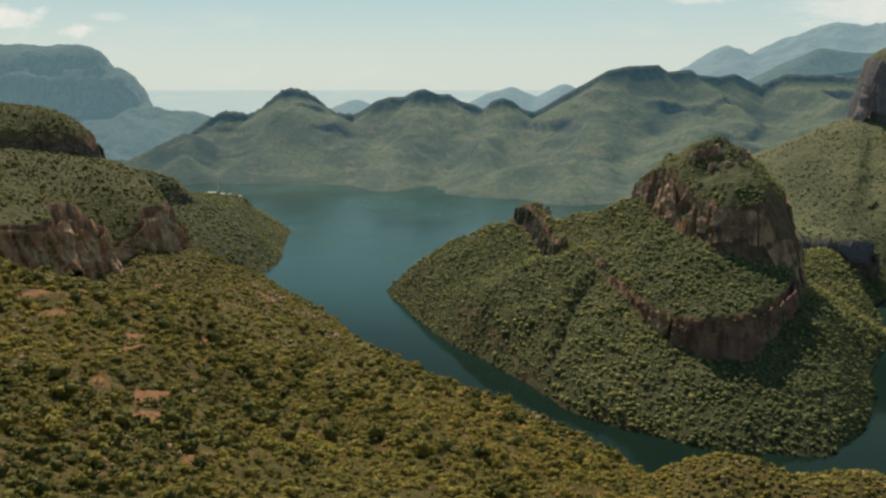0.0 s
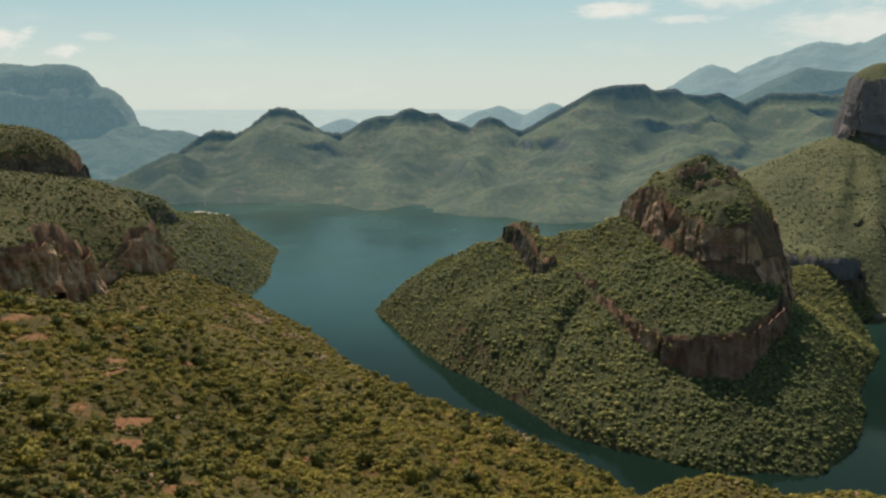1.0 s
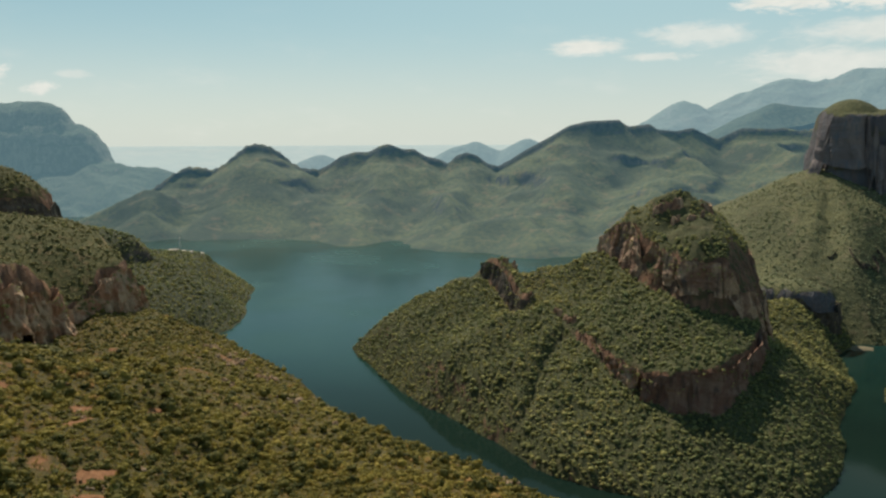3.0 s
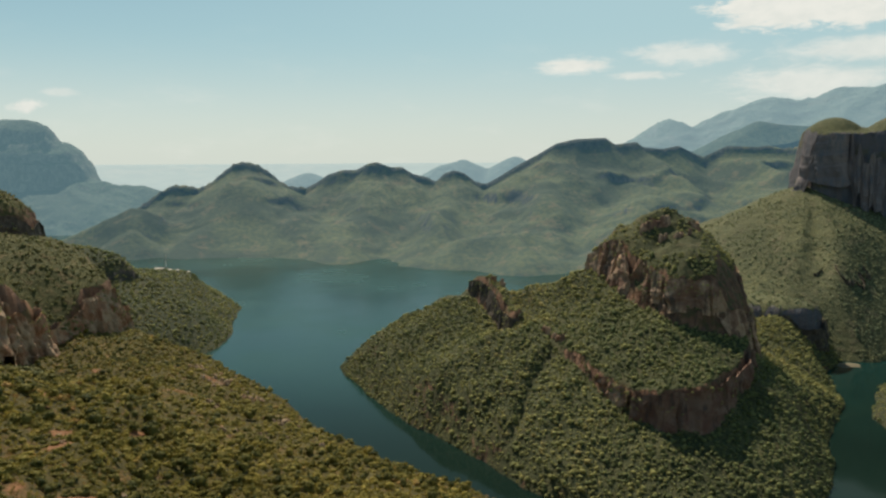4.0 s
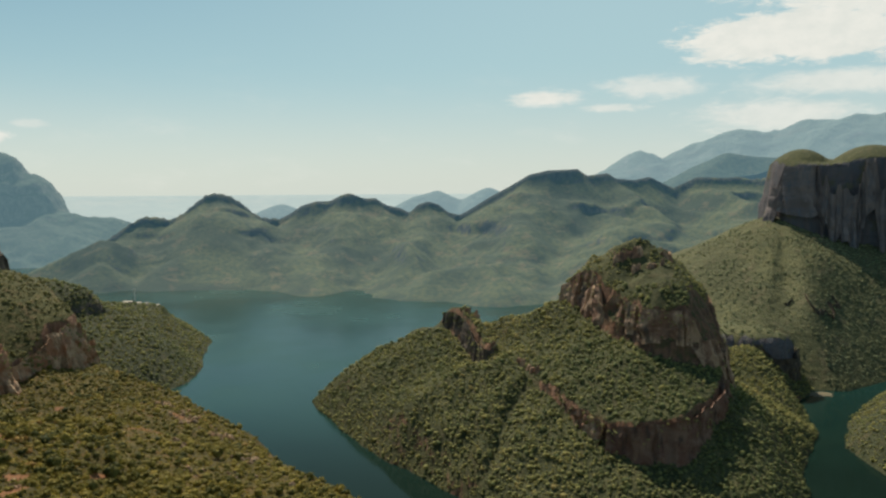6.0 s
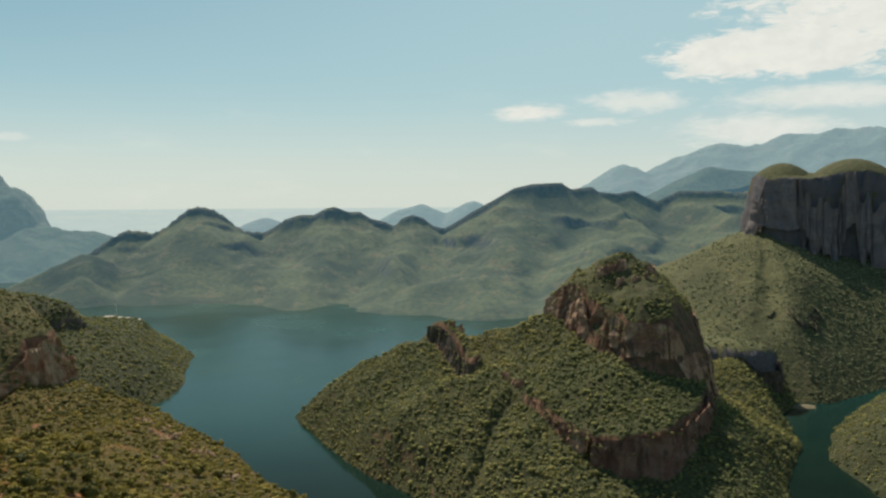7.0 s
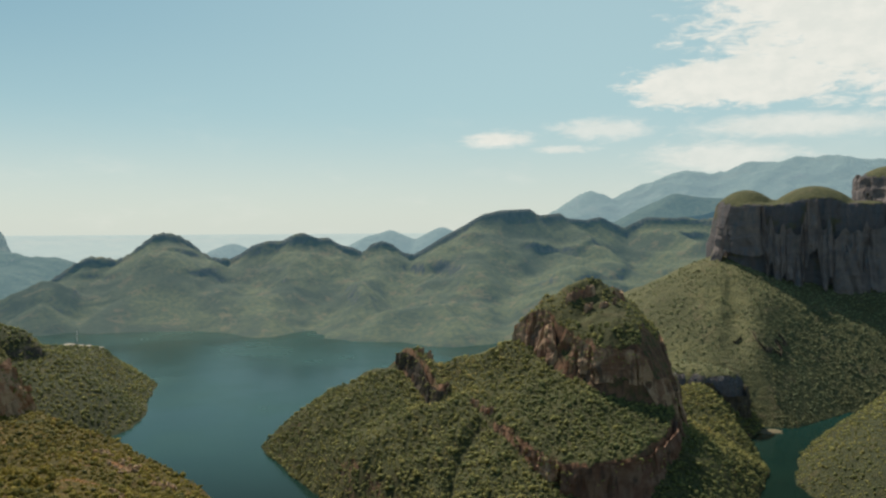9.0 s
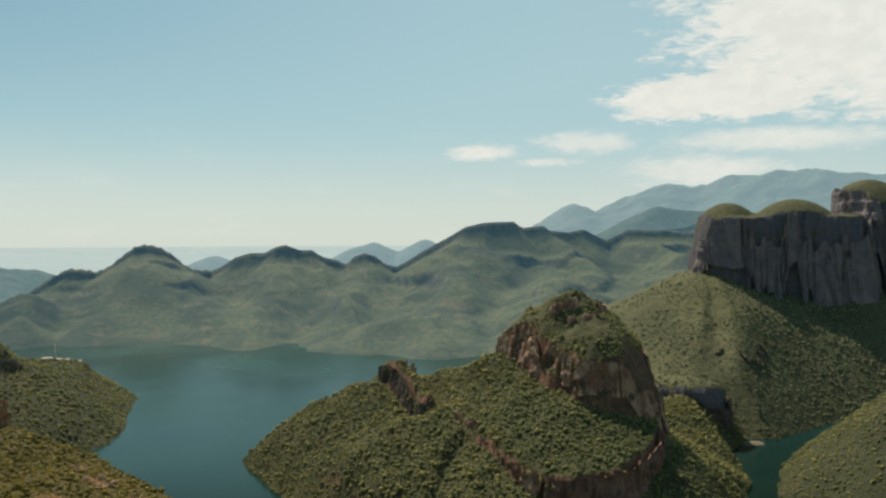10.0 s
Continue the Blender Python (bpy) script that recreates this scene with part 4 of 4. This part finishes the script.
# ---- rock faces ----
def buttress_mesh(rng, surface, sides=11, levels=7, taper=0.82):
    """One upright block of a cliff, about 1 m in radius and 1 m high, with cracks down it and beds across it."""
    crack = np.where(rng.uniform(size=sides) < 0.3, rng.uniform(0.68, 0.82, sides), rng.uniform(0.92, 1.12, sides))
    turn = rng.uniform(-0.16, 0.16, sides)
    rings = []
    lean = rng.normal(0, 0.06, 2)
    for k in range(levels):
        t = k / (levels - 1)
        r = (1 - (1 - taper) * t) * rng.uniform(0.90, 1.07) * (0.80 if k == levels - 1 else 1.0)
        a = 2 * math.pi * np.arange(sides) / sides + turn
        rr = r * crack * rng.uniform(0.95, 1.05, sides)
        lift = rng.uniform(-0.05, 0.05, sides) * (0.4 if k == 0 else 1.0)
        rings.append(np.stack([rr * np.cos(a) + lean[0] * t, rr * np.sin(a) + lean[1] * t, t + lift / 2], -1))
    top = rings[-1].mean(0) + [0, 0, rng.uniform(0.03, 0.08)]
    points = np.concatenate(rings + [top[None]])
    faces = [(k * sides + q, k * sides + (q + 1) % sides, (k + 1) * sides + (q + 1) % sides, (k + 1) * sides + q) for k in range(levels - 1) for q in range(sides)]
    faces += [((levels - 1) * sides + q, (levels - 1) * sides + (q + 1) % sides, len(points) - 1) for q in range(sides)]
    mesh = bpy.data.meshes.new("buttress")
    mesh.from_pydata([tuple(p) for p in points], [], faces)
    mesh.materials.append(surface)
    return mesh


rng = np.random.default_rng(77)
RED_BLOCKS = [buttress_mesh(rng, red_rock) for k in range(9)]


LEDGES = []


def edge_profile(height, x, y, inx, iny, reach, step):
    """Along lines across a steep edge: how far in the steepest part lies, and the levels of its foot and top."""
    s = np.arange(-reach, reach + step, step)
    levels = height(x[:, None] + inx[:, None] * s, y[:, None] + iny[:, None] * s)
    jump = levels[:, 4:] - levels[:, :-4]
    at = np.clip(np.argmax(jump, 1), 2, len(s) - 8)
    rows = np.arange(len(x))
    return s[at + 1], levels[rows, at - 1], levels[rows, at + 6]


def smoothed(values, width):
    k = np.ones(2 * width + 1) / (2 * width + 1)
    return np.convolve(np.pad(values, width, mode="edge"), k, mode="valid")


def rock_face(hill, height, line, surface, step=1.2, rough=2.6, grain=9.0, least=5.0, reach=24.0, name="rock_face", seed=5, every=26.0, stand=1.5, plants=20, shelves=0.3, drop=2.4, deep=6.0):
    """The bare cliff along an edge: broken, bedded and cracked sheets of rock, as parts of their hill."""
    line = np.array(line, float)
    lengths = np.hypot(*np.diff(line, axis=0).T)
    along = np.concatenate([[0], np.cumsum(lengths)])
    u = np.arange(0, along[-1], step)
    x, y = smoothed(np.interp(u, along, line[:, 0]), int(5 / step) + 1), smoothed(np.interp(u, along, line[:, 1]), int(5 / step) + 1)
    tx, ty = np.gradient(x), np.gradient(y)
    size = np.hypot(tx, ty)
    inx, iny = -ty / size, tx / size
    at, foot, top = edge_profile(height, x, y, inx, iny, reach, 1.5)
    at, foot, top = smoothed(at, int(3 / step) + 1), smoothed(foot, int(2 / step) + 1), smoothed(top, int(2 / step) + 1)
    top = np.minimum(top - 1.2, top - drop + 5.0 * rough_noise(u + 700.0 * seed, 0 * u, grain * 2.2, seed, 4))
    tall = np.maximum(top - foot, 0)
    rows = max(6, int(np.max(tall + deep) / (1.25 * step)))
    v = np.linspace(0, 1, rows)
    z = (foot - deep)[:, None] + (tall + deep)[:, None] * v
    uu = np.repeat(u[:, None], rows, 1) + 1000.0 * seed
    lean = uu + 0.10 * z + 2.5 * rough_noise(uu, z, grain * 2, seed + 4, 3)
    out = rough * (1.2 * rough_noise(uu, z * 0.45, grain * 3.6, seed + 11, 3) + 0.9 * rough_noise(lean, z * 0.30, grain * 1.9, seed, 3, True) + 0.45 * rough_noise(lean, z * 0.55, grain * 0.6, seed + 1, 3) + 0.3 * rough_noise(uu * 0.25, z, grain * 0.9, seed + 2, 3))
    crack = np.abs(rough_noise(lean, z * 0.16, grain * 2.0, seed + 3, 3))
    out = out - rough * 1.1 * np.exp(-(crack / 0.07) ** 2)
    out = out - 0.14 * (z - z[:, :1]) + 0.10 * tall[:, None]
    bed = (z + 5 * rough_noise(uu, 0 * z, grain * 4, seed + 6, 2)) / (grain * 1.35)
    shelf = (np.floor(bed) + np.clip((bed - np.floor(bed) - 0.82) / 0.18, 0, 1)) * rough * shelves * (0.6 + 0.6 * rough_noise(uu, 0 * z, grain * 3, seed + 8, 2))
    shelf = shelf - shelf[:, -1:]
    away = at[:, None] - stand - out * (1 - 0.5 * v ** 4) + shelf
    px, py = x[:, None] + inx[:, None] * away, y[:, None] + iny[:, None] * away
    lip = [(away[:, -1] + 1.2, z[:, -1] - 0.6), (away[:, -1] + 4.0, z[:, -1] - 6.0)]
    px = np.concatenate([px] + [(x + inx * a)[:, None] for a, b in lip], 1)
    py = np.concatenate([py] + [(y + iny * a)[:, None] for a, b in lip], 1)
    pz = np.concatenate([z] + [b[:, None] for a, b in lip], 1)
    points = np.stack([px, py, pz], -1)
    count = max(1, round(along[-1] / every))
    for k in range(count):
        low, high = k * (len(u) - 1) // count, (k + 1) * (len(u) - 1) // count
        patch = points[low:high + 1]
        n_u, n_v = patch.shape[:2]
        index = np.arange(n_u * n_v).reshape(n_u, n_v)
        quads = np.stack([index[:-1, :-1], index[1:, :-1], index[1:, 1:], index[:-1, 1:]], -1)
        keep = (np.minimum(tall[low:high], tall[low + 1:high + 1]) > least)[:, None].repeat(n_v - 1, 1)
        quads = quads[keep]
        if len(quads) < 4:
            continue
        ob = new(name, sheet(name, patch.reshape(-1, 3), quads, surface, smooth=False))
        ob.parent = hill
        for m in range(n_u * n_v // plants if plants else 0):
            a, b = rng.integers(n_u), int(n_v * rng.uniform(0.35, 1.0) ** 0.7) - 1
            if tall[min(low + a, len(tall) - 1)] > least and rough_noise(patch[a, b, 0], patch[a, b, 1] + patch[a, b, 2], 14, 133, 2) > -0.1:
                LEDGES.append(tuple(patch[a, b]))


# Lower, upper and summit cliffs of the koppie.
rock_face(koppie, koppie_height, LOWER_BLOCK[:5], red_rock, seed=17, least=7, rough=4.2, grain=6.0, drop=5, plants=7)
rock_face(koppie, koppie_height, LOWER_BLOCK[4:9], shaded_red_rock, seed=3, least=6, rough=3.4, drop=4)
rock_face(koppie, koppie_height, LOWER_BLOCK[8:12], shaded_red_rock, seed=14, least=6, rough=3.2, drop=12, stand=0.5)
rock_face(koppie, koppie_height, RIB[:7], grey_rock, seed=13, least=4, rough=2.2, reach=12, stand=1.0, drop=3.5, shelves=0.3)
rock_face(koppie, koppie_height, UPPER_BLOCK[:8], red_rock, seed=4, rough=4.2)
rock_face(koppie, koppie_height, UPPER_BLOCK[7:11], red_rock, seed=15, rough=3.2, drop=9, stand=0.5)
rock_face(koppie, koppie_height, SUMMIT_BLOCK[:5], red_rock, seed=6, reach=12, shelves=0.2)
# The cliffed hill.
rock_face(cliffed_hill, left_height, LEFT_BLUFF[1:10], warm_rock, seed=7, rough=4.2, grain=5.5, stand=1.5, drop=3.0, plants=9)
rock_face(cliffed_hill, left_height, LEFT_BLUFF[10:18], warm_rock, seed=16, rough=4.2, grain=5.5, stand=1.5, drop=3.0, plants=9)
rock_face(cliffed_hill, left_height, LEFT_CAP[1:6], grey_rock, seed=8, drop=3.0)
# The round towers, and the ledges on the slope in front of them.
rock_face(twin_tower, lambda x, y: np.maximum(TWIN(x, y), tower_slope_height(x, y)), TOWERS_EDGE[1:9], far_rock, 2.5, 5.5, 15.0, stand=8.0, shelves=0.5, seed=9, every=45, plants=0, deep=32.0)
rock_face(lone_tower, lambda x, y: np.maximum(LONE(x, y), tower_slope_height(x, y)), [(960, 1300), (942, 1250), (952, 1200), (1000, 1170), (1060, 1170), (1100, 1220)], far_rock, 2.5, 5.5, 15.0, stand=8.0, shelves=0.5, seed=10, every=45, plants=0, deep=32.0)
rock_face(tower_slope, tower_slope_height, BENCH[2:6], grey_rock, 2.0, 3.0, seed=11, name="ledge")
rock_face(tower_slope, tower_slope_height, [(580, 1085), (620, 1060), (655, 1062), (670, 1090)], grey_rock, 2.0, 3.0, seed=12, name="ledge")


def outcrop(line, count, size, tall, tip):
    """A row of leaning slabs that stand out of the koppie's bush."""
    for k in range(count):
        t = (k + rng.uniform(-0.3, 0.3)) / max(count - 1, 1)
        x, y = (a + (b - a) * t for a, b in zip(*line))
        block = new("slab", RED_BLOCKS[rng.integers(len(RED_BLOCKS))])
        r = size * rng.uniform(0.7, 1.3)
        block.matrix_basis = Matrix.LocRotScale(Vector((x, y, float(koppie_height(np.array(x), np.array(y))) - 0.35 * tall)), Euler((radians(tip * rng.uniform(0.5, 1.2)), radians(rng.uniform(4, 16)), rng.uniform(-0.5, 0.5))),
                                                Vector((r, r * rng.uniform(0.5, 0.8), tall * rng.uniform(0.75, 1.2))))
        block.parent = koppie


outcrop(((256, 806), (282, 806)), 8, 3.6, 15.0, -12)
outcrop(((268, 790), (296, 786)), 5, 3.0, 11.0, -8)
outcrop(((146, 772), (160, 742)), 5, 3.2, 10.0, -6)
outcrop(((110, 905), (122, 880)), 4, 2.6, 9.0, -4)


cover("ledge_shrubs", np.array(LEDGES), 1.35, 0.35, (0.6, 2.6), tints_for(np.array(LEDGES), rng, 30, 131), coarse_crowns, koppie_leaves, "green shrubs rooted on the cliff ledges", "shrubs", 0.5)


# ---- stones on the near slope ----
def stone_mesh(rng):
    bm = bmesh.new()
    bmesh.ops.create_icosphere(bm, subdivisions=2, radius=1.0)
    axes = [Vector(rng.normal(size=3)).normalized() for k in range(7)]
    for v in bm.verts:
        for axis in axes:
            out = v.co.dot(axis) - 0.62
            if out > 0:
                v.co -= axis * out * 0.9
        v.co *= 1 + 0.10 * noise.noise(v.co * 2.3)
    mesh = bpy.data.meshes.new("boulder")
    bm.to_mesh(mesh)
    bm.free()
    mesh.materials.append(pale_rock)
    return mesh


STONES = [stone_mesh(rng) for k in range(6)]
# Clusters: x, y, radius, stones, usual size.
CLUSTERS = [(-166, 330, 9, 16, 1.3), (-178, 342, 7, 10, 1.5), (-133, 533, 13, 16, 1.6), (-117, 508, 12, 14, 1.5), (-93, 411, 9, 12, 1.2), (-80, 364, 8, 9, 1.0), (-69, 417, 10, 16, 1.5),
            (-62, 408, 8, 10, 1.4), (-75, 178, 6, 22, 0.55), (-66, 179, 3, 7, 1.0), (-74, 157, 4, 9, 0.55), (-79, 232, 6, 9, 0.7), (-121, 212, 9, 12, 0.9), (-36, 381, 4, 4, 1.2),
            (-48, 223, 6, 7, 0.6), (15, 284, 9, 7, 0.7), (47, 350, 8, 18, 1.2), (62, 326, 5, 8, 1.0), (-140, 240, 10, 12, 0.9), (-35, 197, 6, 8, 0.6),
            (-130, 544, 9, 14, 1.5), (-112, 515, 10, 14, 1.5), (-98, 500, 9, 14, 1.4), (-87, 498, 7, 12, 1.5), (-63, 424, 7, 16, 1.5), (-62, 378, 5, 10, 1.2), (-82, 205, 5, 14, 0.6), (-106, 258, 6, 12, 0.7)]
for cx, cy, radius, count, size in CLUSTERS:
    for k in range(count):
        x, y = cx + rng.normal(0, radius * 0.5), cy + rng.normal(0, radius * 0.5)
        r = size * rng.uniform(0.45, 1.5)
        ob = new("boulder", STONES[rng.integers(len(STONES))])
        ob.matrix_basis = Matrix.LocRotScale(Vector((x, y, float(near_height(np.array(x), np.array(y))) + 0.25 * r)), Euler(rng.uniform(0, 6.28, 3)), Vector((r, r * rng.uniform(0.7, 1.2), r * rng.uniform(0.6, 1.0))))
        tagged(ob, "pale tan boulder lying among dry shrubs", "boulder", "boulders on the near slope")
for cx, cy, radius, count, size in ((126, 305, 7, 9, 1.0), (118, 292, 5, 5, 0.9), (172, 294, 6, 7, 1.0)):
    for k in range(count):
        x, y = cx + rng.normal(0, radius * 0.5), cy + rng.normal(0, radius * 0.5)
        r = size * rng.uniform(0.45, 1.5)
        ob = new("boulder", STONES[rng.integers(len(STONES))])
        ob.matrix_basis = Matrix.LocRotScale(Vector((x, y, float(knob_height(np.array(x), np.array(y))) + 0.25 * r)), Euler(rng.uniform(0, 6.28, 3)), Vector((r, r * rng.uniform(0.7, 1.2), r * rng.uniform(0.6, 1.0))))
        tagged(ob, "orange-tan boulder on the rocky brow", "boulder", "boulders on the rocky rise")


# ---- small buildings and a mast on the headland, and the silt bar at the head of the river arm ----
pale_wall, n = material("pale_plaster")
stain = n.noise(n.add("ShaderNodeNewGeometry").outputs["Position"], 0.6, 5.0)
finish(n, n.mix(stain, (0.32, 0.29, 0.24), (0.46, 0.43, 0.37)), 0.8)
roof_sheet, n = material("pale_roof_sheet")
stain = n.noise(n.add("ShaderNodeNewGeometry").outputs["Position"], 0.9, 5.0)
finish(n, n.mix(stain, (0.26, 0.20, 0.15), (0.42, 0.35, 0.28)), 0.55)
steel, n = material("galvanised_steel")
finish(n, (0.45, 0.46, 0.46, 1.0), 0.5)


def block_mesh(name, surface, low, high):
    (x0, y0, z0), (x1, y1, z1) = low, high
    mesh = bpy.data.meshes.new(name)
    mesh.from_pydata([(x0, y0, z0), (x1, y0, z0), (x1, y1, z0), (x0, y1, z0), (x0, y0, z1), (x1, y0, z1), (x1, y1, z1), (x0, y1, z1)], [],
                     [(0, 3, 2, 1), (4, 5, 6, 7), (0, 1, 5, 4), (1, 2, 6, 5), (2, 3, 7, 6), (3, 0, 4, 7)])
    mesh.materials.append(surface)
    return mesh


def gable_roof(long, wide, eaves, ridge):
    a, b = long / 2 + 0.5, wide / 2 + 0.5
    mesh = bpy.data.meshes.new("roof")
    mesh.from_pydata([(-a, -b, eaves), (a, -b, eaves), (a, 0, ridge), (-a, 0, ridge), (-a, b, eaves), (a, b, eaves), (-a, -b, eaves + 0.2), (a, -b, eaves + 0.2), (a, 0, ridge + 0.2), (-a, 0, ridge + 0.2),
                      (-a, b, eaves + 0.2), (a, b, eaves + 0.2)], [],
                     [(0, 3, 2, 1), (3, 4, 5, 2), (6, 7, 8, 9), (9, 8, 11, 10), (0, 1, 7, 6), (5, 4, 10, 11), (1, 2, 8, 7), (2, 5, 11, 8), (3, 0, 6, 9), (4, 3, 9, 10)])
    mesh.materials.append(roof_sheet)
    return mesh


def building(x, y, turn, long, wide, tall):
    house = tagged(new("building"), "small pale-walled building with a brown gable roof", "building", "buildings on the headland")
    ground = min(float(headland_height(np.array(x + i), np.array(y + k))) for i in (-4, 4) for k in (-4, 4))
    house.matrix_basis = pose(x, y, ground, 0, 0, turn)
    part("wall", block_mesh("wall", pale_wall, (-long / 2, -wide / 2, -1.5), (long / 2, wide / 2, tall)), house)
    part("roof", gable_roof(long, wide, tall - 0.1, tall + wide * 0.28), house, "brown sheet roof")
    return house


for x, y, turn, long, wide, tall in ((-404, 1350, 10, 8, 5, 3.0), (-394, 1343, -15, 9, 5, 3.2), (-383, 1350, 5, 7, 5, 3.0), (-374, 1358, 30, 6, 4, 2.8), (-396, 1362, 0, 8, 5, 3.0), (-360, 1372, 12, 7, 4, 2.8)):
    building(x, y, turn, long, wide, tall)
mast = tagged(new("radio_mast"), "thin grey lattice mast standing beside the buildings", "mast")
ground = float(headland_height(np.array(-396.0), np.array(1372.0)))
mast.matrix_basis = pose(-396, 1372, ground - 0.5)
for k in range(3):
    a = 2.1 * k
    part("leg", block_mesh("leg", steel, (0.9 * math.cos(a) - 0.14, 0.9 * math.sin(a) - 0.14, 0), (0.9 * math.cos(a) + 0.14, 0.9 * math.sin(a) + 0.14, 27)), mast)
for k in range(9):
    part("brace", block_mesh("brace", steel, (-1.0, -1.0, 3.0 * k + 1), (1.0, 1.0, 3.0 * k + 1.18)), mast)
silt, n = material("wet_silt")
grain = n.noise(n.add("ShaderNodeNewGeometry").outputs["Position"], 0.3, 5.0)
finish(n, n.mix(grain, (0.09, 0.075, 0.045), (0.17, 0.14, 0.085)), 0.7)


def bar_height(x, y):
    return 1.3 - ((x - 556) / 17) ** 2 - ((y - 928) / 11) ** 2 + 0.9 * rough_noise(x, y, 9, 140, 3)


hillside("silt_bar", (530, 585, 905, 950), 1.5, bar_height, silt, "low bar of wet silt and reeds at the head of the river arm", "silt bar", floor=-0.4)
